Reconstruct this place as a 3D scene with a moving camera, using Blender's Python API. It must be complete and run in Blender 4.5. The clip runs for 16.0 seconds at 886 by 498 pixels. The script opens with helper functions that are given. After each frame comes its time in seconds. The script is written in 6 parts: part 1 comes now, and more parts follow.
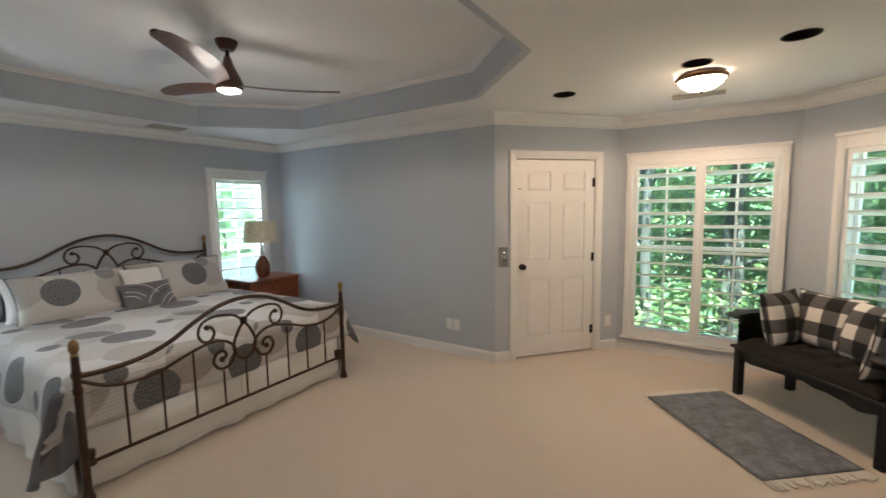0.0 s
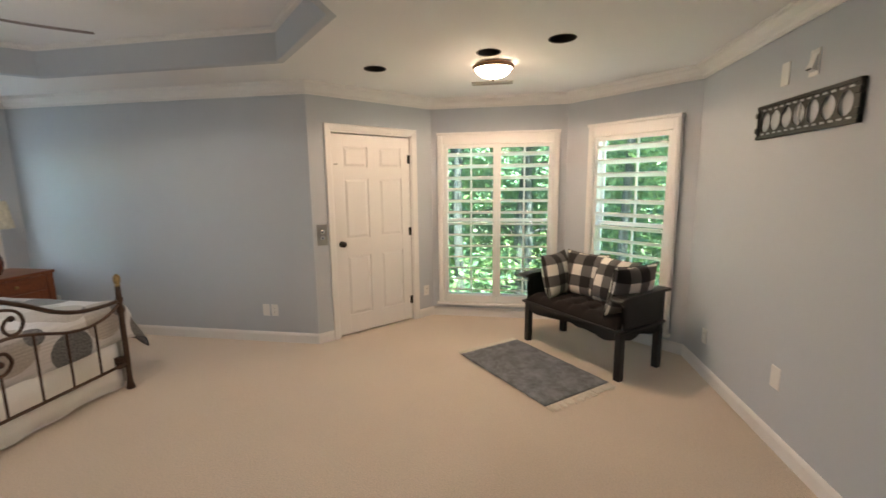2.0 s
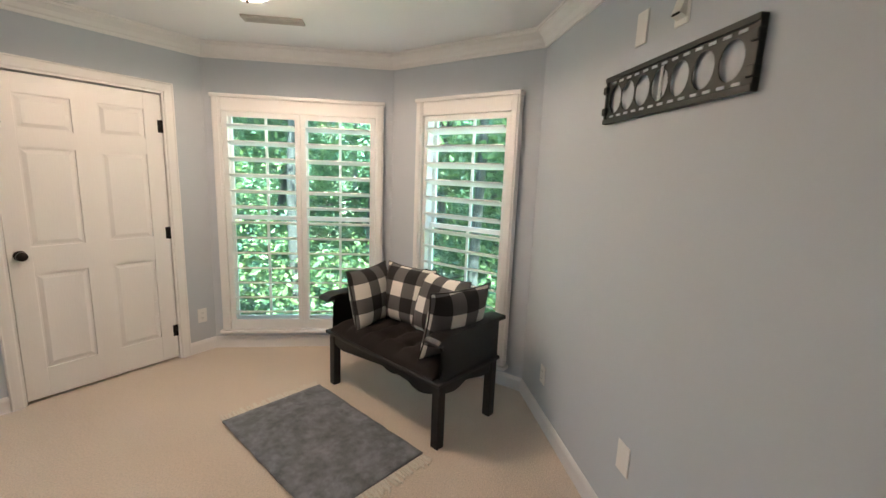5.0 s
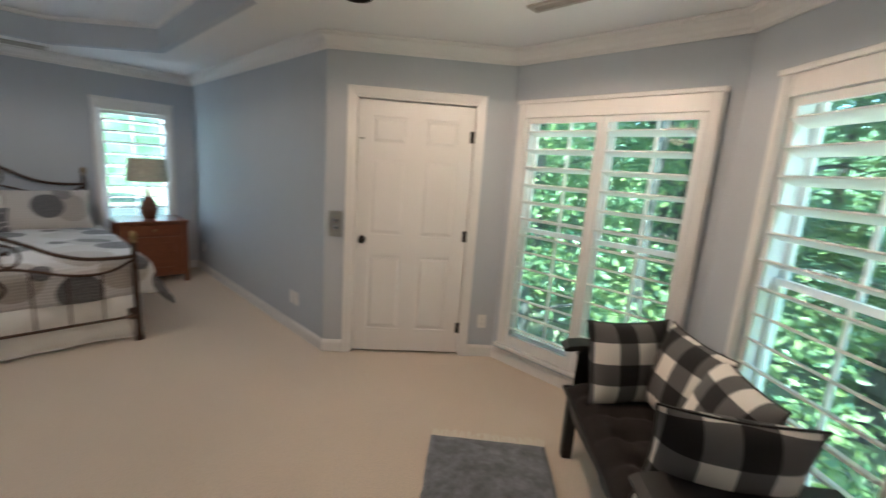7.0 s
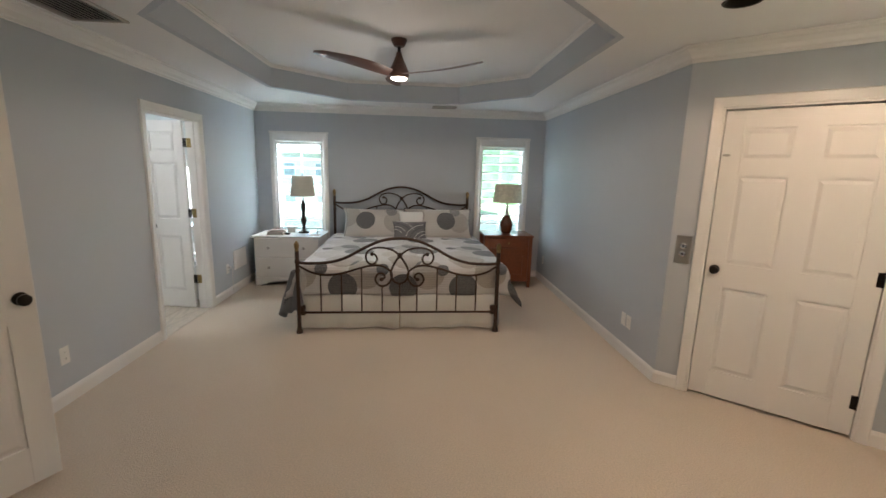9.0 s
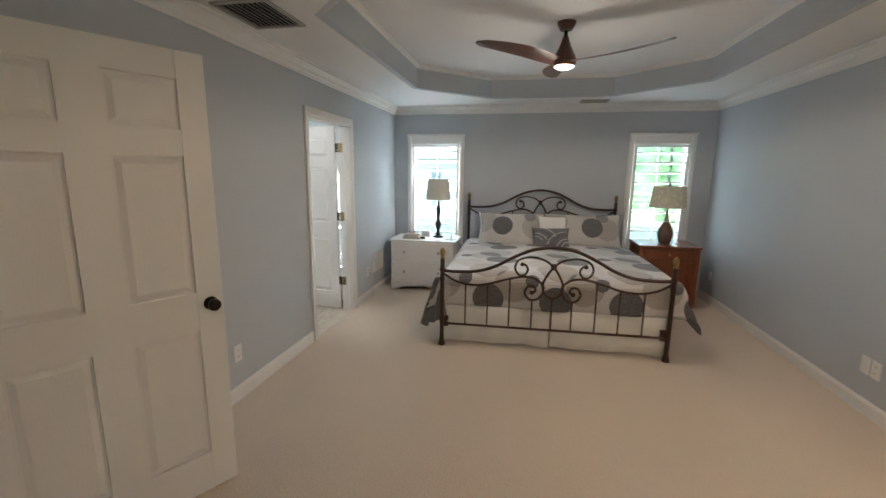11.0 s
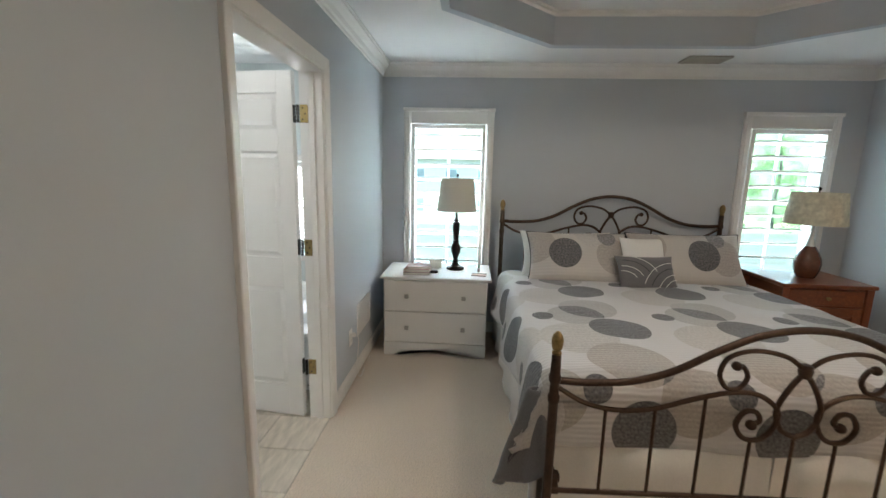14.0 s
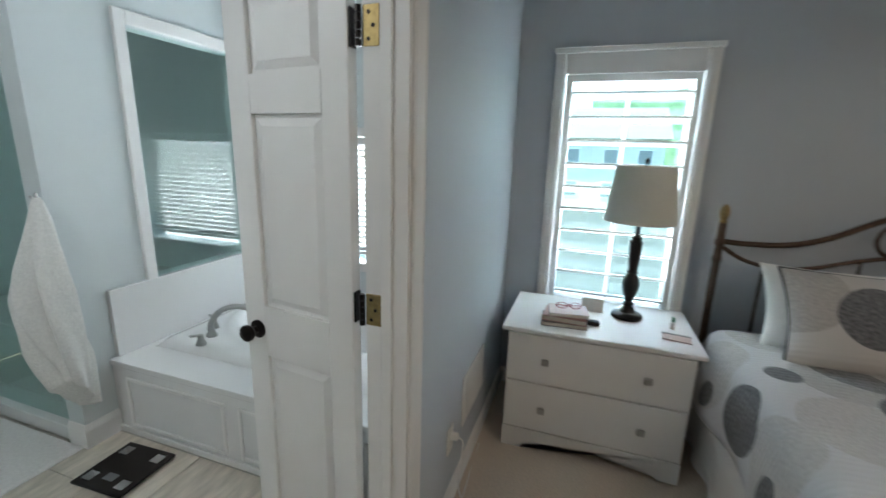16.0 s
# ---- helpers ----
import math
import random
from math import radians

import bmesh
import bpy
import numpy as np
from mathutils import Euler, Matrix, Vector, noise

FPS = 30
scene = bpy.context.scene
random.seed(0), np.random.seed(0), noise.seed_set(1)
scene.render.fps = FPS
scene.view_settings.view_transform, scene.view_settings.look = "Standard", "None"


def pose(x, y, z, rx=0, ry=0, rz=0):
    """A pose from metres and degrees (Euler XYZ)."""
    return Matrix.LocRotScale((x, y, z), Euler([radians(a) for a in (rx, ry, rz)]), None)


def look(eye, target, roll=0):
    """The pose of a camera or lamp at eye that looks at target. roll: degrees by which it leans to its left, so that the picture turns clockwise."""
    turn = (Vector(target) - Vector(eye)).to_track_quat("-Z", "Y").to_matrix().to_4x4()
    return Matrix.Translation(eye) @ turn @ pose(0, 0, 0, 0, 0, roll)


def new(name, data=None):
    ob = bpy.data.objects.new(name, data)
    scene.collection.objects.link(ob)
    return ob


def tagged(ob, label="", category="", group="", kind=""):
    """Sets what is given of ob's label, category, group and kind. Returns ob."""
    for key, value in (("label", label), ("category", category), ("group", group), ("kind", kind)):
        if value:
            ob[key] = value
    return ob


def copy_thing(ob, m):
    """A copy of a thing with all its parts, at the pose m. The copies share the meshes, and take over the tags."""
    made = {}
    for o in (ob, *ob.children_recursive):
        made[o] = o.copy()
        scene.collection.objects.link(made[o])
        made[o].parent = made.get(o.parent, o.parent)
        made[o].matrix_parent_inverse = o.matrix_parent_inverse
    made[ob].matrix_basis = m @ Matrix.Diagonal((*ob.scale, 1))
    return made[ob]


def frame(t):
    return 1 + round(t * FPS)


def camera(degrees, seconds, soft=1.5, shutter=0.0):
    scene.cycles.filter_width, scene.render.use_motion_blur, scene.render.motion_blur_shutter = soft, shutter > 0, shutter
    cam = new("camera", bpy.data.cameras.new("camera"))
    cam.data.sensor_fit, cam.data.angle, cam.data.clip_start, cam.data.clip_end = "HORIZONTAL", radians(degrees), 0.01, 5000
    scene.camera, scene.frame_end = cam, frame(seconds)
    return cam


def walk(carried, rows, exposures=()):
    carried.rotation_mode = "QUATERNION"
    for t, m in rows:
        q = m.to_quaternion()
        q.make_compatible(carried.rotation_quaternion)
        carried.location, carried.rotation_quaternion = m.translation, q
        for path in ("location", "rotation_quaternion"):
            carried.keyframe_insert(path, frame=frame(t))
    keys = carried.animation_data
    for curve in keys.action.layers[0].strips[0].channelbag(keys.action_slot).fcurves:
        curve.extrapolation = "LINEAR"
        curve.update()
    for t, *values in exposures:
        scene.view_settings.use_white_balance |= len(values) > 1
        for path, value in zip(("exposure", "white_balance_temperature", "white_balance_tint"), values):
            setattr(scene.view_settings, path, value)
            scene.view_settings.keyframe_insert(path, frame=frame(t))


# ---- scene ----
LAMP_W, FAN_W, BATH_W, BATH_SKY, WEST_SKY, BAY_SKY = 4.2, 2.9, 1.9, 5.8, 21.0, 4.0
EXPOSURES = [(0, 3.38, 6700, 13), (1.0, 3.5, 7000, 15), (2.5, 3.6, 6900, 15), (3.5, 3.6, 6750, 13), (6, 3.4, 6150, 12), (7.5, 3.13, 6150, 11), (8.5, 3.3, 6800, 14), (9.5, 3.3, 6900, 14), (12.5, 3.4, 7000, 13), (14, 3.3, 7000, 12), (15, 3.17, 7050, 12), (16, 2.83, 6550, 10)]
cam = camera(93.2, 16.0, shutter=0.4)
PATH = [
    (0, (0.618, 0.452, 1.556), (-0.474, 2.116, 1.358), -0.9),
    (0.5, (0.655, 0.478, 1.552), (-0.263, 2.245, 1.369), -1.0),
    (1, (0.668, 0.488, 1.541), (-0.072, 2.336, 1.344), -1.0),
    (1.5, (0.664, 0.490, 1.535), (0.118, 2.398, 1.288), -0.8),
    (2, (0.664, 0.503, 1.530), (0.329, 2.450, 1.221), -0.7),
    (2.5, (0.642, 0.540, 1.524), (0.550, 2.504, 1.155), -0.5),
    (3, (0.653, 0.697, 1.505), (0.829, 2.645, 1.087), -0.8),
    (3.5, (0.744, 0.954, 1.521), (1.113, 2.88, 1.129), 0.0),
    (3.7, (0.769, 1.02, 1.524), (1.183, 2.939, 1.141), 0.5),
    (6, (1.539, 2.138, 1.518), (1.26, 4.09, 1.18), 4.3),
    (6.2, (1.578, 2.227, 1.524), (1.107, 4.142, 1.191), 4.0),
    (6.5, (1.624, 2.331, 1.514), (0.821, 4.131, 1.178), 3.9),
    (7, (1.726, 2.464, 1.534), (0.362, 3.878, 1.162), 4.1),
    (7.5, (1.751, 2.439, 1.553), (0.022, 3.367, 1.165), 3.3),
    (8, (1.745, 2.367, 1.564), (-0.152, 2.881, 1.193), 1.9),
    (8.5, (1.749, 2.358, 1.549), (-0.204, 2.604, 1.197), 1.2),
    (9, (1.729, 2.286, 1.57), (-0.234, 2.412, 1.206), 1.5),
    (9.5, (1.732, 2.249, 1.581), (-0.23, 2.236, 1.193), 1.9),
    (10, (1.703, 2.177, 1.553), (-0.248, 1.972, 1.161), 2.1),
    (12.5, (0.444, 1.237, 1.54), (-1.479, 0.808, 1.197), 0.2),
    (13, (0.098, 1.053, 1.52), (-1.85, 0.747, 1.183), -0.0),
    (13.5, (-0.247, 0.92, 1.53), (-2.205, 0.71, 1.179), 0.6),
    (14, (-0.609, 0.811, 1.486), (-2.575, 0.691, 1.138), 1.3),
    (14.5, (-0.974, 0.699, 1.51), (-2.934, 0.663, 1.116), 0.9),
    (15, (-1.292, 0.587, 1.486), (-3.246, 0.53, 1.06), 0.3),
    (15.5, (-1.628, 0.541, 1.505), (-3.554, 0.249, 1.053), 0.8),
    (16, (-1.919, 0.437, 1.503), (-3.764, -0.185, 1.048), 1.7),
]
walk(cam, [(t, look(eye, target, roll)) for t, eye, target, roll in PATH],
     EXPOSURES)

# ---- world and sun ----
SUN_ELEVATION, SUN_AZIMUTH = radians(58), radians(165)   # azimuth clockwise from +y
world = bpy.data.worlds.new("sky")
scene.world = world
world.use_nodes = True
wn = world.node_tree
sky = wn.nodes.new("ShaderNodeTexSky")
sky.sky_type, sky.sun_disc = "NISHITA", False
sky.sun_elevation, sky.sun_rotation = SUN_ELEVATION, SUN_AZIMUTH
wn.links.new(sky.outputs[0], wn.nodes["Background"].inputs[0])
wn.nodes["Background"].inputs[1].default_value = 0.15
sun_way = Vector((math.sin(SUN_AZIMUTH) * math.cos(SUN_ELEVATION), math.cos(SUN_AZIMUTH) * math.cos(SUN_ELEVATION), math.sin(SUN_ELEVATION)))
sun = new("sun", bpy.data.lights.new("sun", "SUN"))
sun.data.energy, sun.data.angle, sun.data.color = 5.0, radians(0.5), (1.0, 0.95, 0.87)
sun.matrix_world = look((0, 0, 30), Vector((0, 0, 30)) - sun_way)


def lamp(name, place, watts, colour, radius, target=None, spot=None):
    data = bpy.data.lights.new(name, "SPOT" if spot else "POINT")
    data.energy, data.color, data.shadow_soft_size = watts, colour, radius
    if spot:
        data.spot_size, data.spot_blend = radians(spot), 0.15
    ob = new(name, data)
    ob.matrix_world = look(place, target) if target else Matrix.Translation(place)
    return ob


def window_light(name, place, inward, width, height, watts, colour):
    data = bpy.data.lights.new(name, "AREA")
    data.shape, data.size, data.size_y, data.energy, data.color = "RECTANGLE", width, height, watts, colour
    ob = new(name, data)
    ob.matrix_world = look(place, Vector(place) + Vector(inward))
    return ob


# ---- materials ----
def material(name, colour, rough=0.6, metal=0.0, grain=(0.0, 30.0), stain=(0.0, 1.5), bump=(0.0, 200.0), island=0.0, coat=0.0, sheen=0.0, stretch=(1, 1, 1), per_object=0.0):
    """Base colour with fine grain (amount, scale), broad stains (amount, scale) and a relief (metres, scale), in object space."""
    m = bpy.data.materials.new(name)
    m.use_nodes = True
    n, l = m.node_tree.nodes, m.node_tree.links
    b = n["Principled BSDF"]
    b.inputs["Roughness"].default_value, b.inputs["Metallic"].default_value = rough, metal
    b.inputs["Coat Weight"].default_value, b.inputs["Sheen Weight"].default_value = coat, sheen
    co, mp = n.new("ShaderNodeTexCoord"), n.new("ShaderNodeMapping")
    mp.inputs["Scale"].default_value = stretch
    l.new(co.outputs["Object"], mp.inputs[0])
    last = n.new("ShaderNodeRGB")
    last.outputs[0].default_value = (*colour, 1)
    last = last.outputs[0]
    for amount, scale in (grain, stain):
        if amount:
            t = n.new("ShaderNodeTexNoise")
            t.inputs["Scale"].default_value, t.inputs["Detail"].default_value = scale, 4
            l.new(mp.outputs[0], t.inputs["Vector"])
            r = n.new("ShaderNodeMapRange")
            r.inputs[1].default_value, r.inputs[2].default_value, r.inputs[3].default_value, r.inputs[4].default_value = 0.25, 0.75, 1 - amount, 1 + amount
            l.new(t.outputs[0], r.inputs[0])
            x = n.new("ShaderNodeVectorMath")
            x.operation = "MULTIPLY"
            l.new(last, x.inputs[0]), l.new(r.outputs[0], x.inputs[1])
            last = x.outputs[0]
    for amount, source in ((island, "island"), (per_object, "object")):
        if amount:
            g = n.new("ShaderNodeNewGeometry" if source == "island" else "ShaderNodeObjectInfo")
            r = n.new("ShaderNodeMapRange")
            r.inputs[3].default_value, r.inputs[4].default_value = 1 - amount, 1 + amount
            l.new(g.outputs["Random Per Island" if source == "island" else "Random"], r.inputs[0])
            x = n.new("ShaderNodeVectorMath")
            x.operation = "MULTIPLY"
            l.new(last, x.inputs[0]), l.new(r.outputs[0], x.inputs[1])
            last = x.outputs[0]
    l.new(last, b.inputs["Base Color"])
    if bump[0]:
        t, u = n.new("ShaderNodeTexNoise"), n.new("ShaderNodeBump")
        t.inputs["Scale"].default_value, t.inputs["Detail"].default_value = bump[1], 3
        u.inputs["Distance"].default_value, u.inputs["Strength"].default_value = bump[0], 1.0
        l.new(mp.outputs[0], t.inputs["Vector"]), l.new(t.outputs[0], u.inputs["Height"]), l.new(u.outputs[0], b.inputs["Normal"])
    return m


def glowing(name, colour, strength, rough=0.4):
    m = material(name, colour, rough)
    b = m.node_tree.nodes["Principled BSDF"]
    b.inputs["Emission Color"].default_value, b.inputs["Emission Strength"].default_value = (*colour, 1), strength
    return m


def glass(name, colour=(1, 1, 1), mirror=0.06):
    m = bpy.data.materials.new(name)
    m.use_nodes = True
    n, l = m.node_tree.nodes, m.node_tree.links
    n.remove(n["Principled BSDF"])
    a, g, mix = n.new("ShaderNodeBsdfTransparent"), n.new("ShaderNodeBsdfGlossy"), n.new("ShaderNodeMixShader")
    a.inputs[0].default_value, g.inputs["Roughness"].default_value = (*colour, 1), 0.02
    mix.inputs[0].default_value = mirror
    l.new(a.outputs[0], mix.inputs[1]), l.new(g.outputs[0], mix.inputs[2]), l.new(mix.outputs[0], n["Material Output"].inputs[0])
    return m


def dotted(name, base, discs, rough=0.85, quilt=0.0016):
    """Quilted cloth with printed discs, in metres of its UV map.
    discs: (u, v, radius, colour, repeat in u, repeat in v, least u, most v); where two pale ones cross the print is dark."""
    m = material(name, base, rough, sheen=0.2)
    n, l = m.node_tree.nodes, m.node_tree.links
    b = n["Principled BSDF"]
    uv, xy = n.new("ShaderNodeUVMap"), n.new("ShaderNodeSeparateXYZ")
    l.new(uv.outputs[0], xy.inputs[0])

    def calc(op, p, q=None, r=None):
        k = n.new("ShaderNodeMath")
        k.operation = op
        for socket, value in zip(k.inputs, (p, q, r)):
            if value is None:
                continue
            if isinstance(value, (int, float)):
                socket.default_value = value
            else:
                l.new(value, socket)
        return k.outputs[0]

    speck = n.new("ShaderNodeTexNoise")
    speck.inputs["Scale"].default_value, speck.inputs["Detail"].default_value = 80, 5
    l.new(uv.outputs[0], speck.inputs["Vector"])
    tone = n.new("ShaderNodeMapRange")
    tone.inputs[1].default_value, tone.inputs[2].default_value, tone.inputs[3].default_value, tone.inputs[4].default_value = 0.34, 0.66, 0.55, 1.55
    l.new(speck.outputs[0], tone.inputs[0])
    last = n.new("ShaderNodeRGB")
    last.outputs[0].default_value = (*base, 1)
    last = last.outputs[0]
    pale = []

    def print_on(mask, colour):
        nonlocal last
        soft, mix = n.new("ShaderNodeVectorMath"), n.new("ShaderNodeMix")
        soft.operation = "MULTIPLY"
        soft.inputs[0].default_value = colour
        flat = max(colour) > 0.3
        l.new(calc("MULTIPLY_ADD", tone.outputs[0], 0.25, 0.75) if flat else tone.outputs[0], soft.inputs[1])
        mix.data_type = "RGBA"
        l.new(mask, mix.inputs[0]), l.new(last, mix.inputs[6]), l.new(soft.outputs[0], mix.inputs[7])
        last = mix.outputs[2]

    for u, v, radius, colour, every_u, every_v, least_u, most_v in discs:
        du, dv = calc("SUBTRACT", xy.outputs[0], u), calc("SUBTRACT", xy.outputs[1], v)
        if every_u:
            du = calc("WRAP", du, every_u / 2, -every_u / 2)
        if every_v:
            dv = calc("WRAP", dv, every_v / 2, -every_v / 2)
        mask = calc("LESS_THAN", calc("SQRT", calc("ADD", calc("MULTIPLY", du, du), calc("MULTIPLY", dv, dv))), radius)
        mask = calc("MULTIPLY", mask, calc("MULTIPLY", calc("GREATER_THAN", xy.outputs[0], least_u), calc("LESS_THAN", xy.outputs[1], most_v)))
        print_on(mask, colour)
        if max(colour) < 0.47 and radius > 0.15 and max(colour) > 0.3:
            pale.append(mask)
    for p, q in zip(pale[::2], pale[1::2]):
        print_on(calc("MULTIPLY", p, q), (0.17, 0.17, 0.175))
    l.new(last, b.inputs["Base Color"])
    wave, bump = n.new("ShaderNodeTexWave"), n.new("ShaderNodeBump")
    wave.inputs["Scale"].default_value, wave.inputs["Distortion"].default_value, wave.bands_direction = 13, 2.0, "Y"
    bump.inputs["Distance"].default_value = quilt
    l.new(uv.outputs[0], wave.inputs["Vector"]), l.new(wave.outputs[0], bump.inputs["Height"]), l.new(bump.outputs[0], b.inputs["Normal"])
    return m


def checked(name, cells):
    """Buffalo check on the UV map: white, grey where one black stripe runs, black where two cross."""
    m = material(name, (0.7, 0.68, 0.63), 0.9, sheen=0.04)
    n, l = m.node_tree.nodes, m.node_tree.links
    uv, split = n.new("ShaderNodeUVMap"), n.new("ShaderNodeSeparateXYZ")
    l.new(uv.outputs[0], split.inputs[0])
    total = n.new("ShaderNodeMath")
    for i in (0, 1):
        a, f, g = n.new("ShaderNodeMath"), n.new("ShaderNodeMath"), n.new("ShaderNodeMath")
        a.operation, f.operation, g.operation = "MULTIPLY", "FRACT", "GREATER_THAN"
        a.inputs[1].default_value, g.inputs[1].default_value = cells / 2, 0.5
        l.new(split.outputs[i], a.inputs[0]), l.new(a.outputs[0], f.inputs[0]), l.new(f.outputs[0], g.inputs[0]), l.new(g.outputs[0], total.inputs[i])
    ramp = n.new("ShaderNodeValToRGB")
    ramp.color_ramp.interpolation = "CONSTANT"
    e = ramp.color_ramp.elements
    e[0].position, e[0].color = 0.0, (0.78, 0.74, 0.68, 1)
    e[1].position, e[1].color = 0.75, (0.012, 0.011, 0.011, 1)
    k = e.new(0.25)
    k.color = (0.115, 0.11, 0.108, 1)
    half = n.new("ShaderNodeMath")
    half.operation = "MULTIPLY"
    half.inputs[1].default_value = 0.5
    l.new(total.outputs[0], half.inputs[0]), l.new(half.outputs[0], ramp.inputs[0]), l.new(ramp.outputs[0], n["Principled BSDF"].inputs["Base Color"])
    return m


WALL = material("wall_paint", (0.50, 0.54, 0.59), 0.75, stain=(0.03, 0.8), bump=(0.0006, 260))
CEILING = material("ceiling_paint", (0.82, 0.825, 0.835), 0.85, stain=(0.02, 0.7), bump=(0.0008, 180))
TRIM = material("white_trim_paint", (0.80, 0.79, 0.78), 0.38, stain=(0.02, 2), bump=(0.0003, 40))
DOOR = material("white_door_paint", (0.80, 0.79, 0.78), 0.42, stain=(0.02, 1.5), bump=(0.0004, 60), stretch=(3, 3, 0.4))
SHUTTER = material("shutter_paint", (0.79, 0.79, 0.785), 0.4, stain=(0.02, 2))
CARPET = material("beige_carpet", (0.68, 0.575, 0.47), 0.95, grain=(0.22, 130), stain=(0.05, 1.1), bump=(0.007, 150), sheen=0.3)
IRON = material("bronze_iron", (0.075, 0.047, 0.034), 0.42, 0.75, grain=(0.25, 60), bump=(0.0008, 90))
BRASS = material("antique_brass", (0.28, 0.19, 0.085), 0.35, 0.9, grain=(0.3, 70))
BLACK_METAL = material("oil_rubbed_bronze", (0.014, 0.011, 0.010), 0.32, 0.7)
HINGE_BRASS = material("hinge_brass", (0.32, 0.23, 0.10), 0.3, 0.95, grain=(0.2, 60))
STEEL = material("brushed_steel", (0.42, 0.42, 0.41), 0.35, 0.95, grain=(0.1, 200), stretch=(1, 1, 12))
CHROME = material("chrome", (0.7, 0.7, 0.7), 0.12, 1.0)
BLACK_WOOD = material("black_stained_wood", (0.008, 0.007, 0.0065), 0.46, grain=(0.3, 40), bump=(0.0006, 60), stretch=(1, 6, 6))
CUSHION = material("dark_brown_cushion", (0.010, 0.0065, 0.0055), 0.95, grain=(0.25, 120), bump=(0.0015, 200))
FAN_WOOD = material("dark_walnut", (0.085, 0.032, 0.020), 0.35, grain=(0.3, 9), stretch=(1, 8, 8), coat=0.3)
CHERRY = material("cherry_wood", (0.19, 0.052, 0.017), 0.35, grain=(0.28, 7), stain=(0.12, 2), stretch=(7, 1, 7), coat=0.25)
WHITE_FURN = material("white_painted_furniture", (0.78, 0.78, 0.77), 0.42, stain=(0.02, 3), bump=(0.0003, 50))
LINEN = material("white_linen", (0.81, 0.80, 0.775), 0.9, grain=(0.04, 120), bump=(0.0012, 150), sheen=0.2)
GREY_CLOTH = material("grey_cloth", (0.16, 0.16, 0.17), 0.85, grain=(0.15, 160), bump=(0.001, 220), sheen=0.3)
PIPING = material("charcoal_piping", (0.06, 0.06, 0.065), 0.8)
INK, MIST, ASH, SAND = (0.13, 0.13, 0.137), (0.53, 0.51, 0.495), (0.445, 0.435, 0.43), (0.43, 0.40, 0.375)
PU, PV = 0.71, 0.745
COVER = dotted("dotted_cover", (0.625, 0.615, 0.62), [
    (0.245, 0.915, 0.20, MIST, PU, PV, -0.02, 1.90), (0.43, 0.44, 0.175, ASH, PU, PV, -0.02, 1.76), (0.325, 0.565, 0.165, ASH, PU, PV, -0.02, 1.76),
    (0.40, 1.93, 0.185, SAND, 0.62, 0, -0.02, 9), (0.62, 2.16, 0.16, SAND, 0.62, 0, -0.02, 9), (0.505, 0.78, 0.16, INK, PU, PV, -0.02, 1.76), (0.125, 0.582, 0.062, INK, PU, PV, -0.02, 1.76),
    (-0.10, 1.62, 0.17, MIST, 0, 0.62, -1, 9), (-0.13, 1.33, 0.135, INK, 0, 0.62, -1, 2.2), (-0.19, 1.66, 0.06, INK, 0, 0.62, -1, 2.2),
    (0.405, 2.30, 0.14, INK, 0.59, 0, -0.02, 9), (0.20, 2.12, 0.06, INK, 0.59, 0, -0.02, 9)])
SHAM = dotted("dotted_sham", (0.57, 0.545, 0.52), [
    (0.28, 0.0, 0.15, SAND, 3.0, 0, -9, 9), (-0.36, 0.10, 0.17, SAND, 3.0, 0, -9, 9), (0.10, 0.19, 0.12, MIST, 3.0, 0, -9, 9), (0.23, 0.16, 0.075, (0.24, 0.24, 0.245), 3.0, 0, -9, 9),
    (-0.115, 0.015, 0.128, INK, 0, 0, -9, 9), (3.10, 0.015, 0.128, INK, 0, 0, -9, 9)], quilt=0.0007)
CHECK = checked("buffalo_check", 10.0)
SHADE_IVORY = material("ivory_lampshade", (0.66, 0.64, 0.56), 0.8, grain=(0.04, 160), bump=(0.0006, 250))
SHADE_FLORAL = material("floral_lampshade", (0.60, 0.58, 0.47), 0.8, grain=(0.22, 26), stain=(0.1, 40))
LAMP_BROWN = material("reddish_brown_ceramic", (0.10, 0.030, 0.014), 0.25, grain=(0.2, 30), coat=0.4)
LAMP_DARK = material("dark_turned_bronze", (0.022, 0.018, 0.017), 0.35, 0.5)
RUG = material("grey_blue_rug", (0.16, 0.17, 0.19), 0.95, grain=(0.35, 28), stain=(0.35, 9), bump=(0.005, 120), sheen=0.2)
FRINGE = material("cream_cotton_fringe", (0.76, 0.71, 0.62), 0.95, grain=(0.1, 100))
PLATE = material("white_plastic", (0.80, 0.79, 0.77), 0.35)
# near-black in place of shade inside holes and vents; also caps and feet
DARK = material("dark_void", (0.01, 0.01, 0.01), 0.9)
CAN = material("black_can", (0.012, 0.009, 0.008), 0.55)
MOUNT = material("black_steel_mount", (0.018, 0.022, 0.020), 0.45, 0.4, grain=(0.15, 60))
VENT_GREY = material("painted_grille", (0.40, 0.38, 0.35), 0.5, 0.2)
TILE = material("travertine_tile", (0.60, 0.54, 0.46), 0.35, grain=(0.2, 8), stain=(0.15, 3), stretch=(1, 4, 1), per_object=0.08)
GROUT = material("grout", (0.45, 0.42, 0.38), 0.9, grain=(0.05, 60))
TUB = material("white_acrylic", (0.82, 0.82, 0.82), 0.15, coat=0.3)
BATH_WALL = material("bath_wall_paint", (0.66, 0.71, 0.72), 0.7, stain=(0.02, 1), bump=(0.0006, 200))
TOWEL = material("white_terry", (0.80, 0.79, 0.77), 0.95, grain=(0.08, 90), bump=(0.004, 130), sheen=0.4)
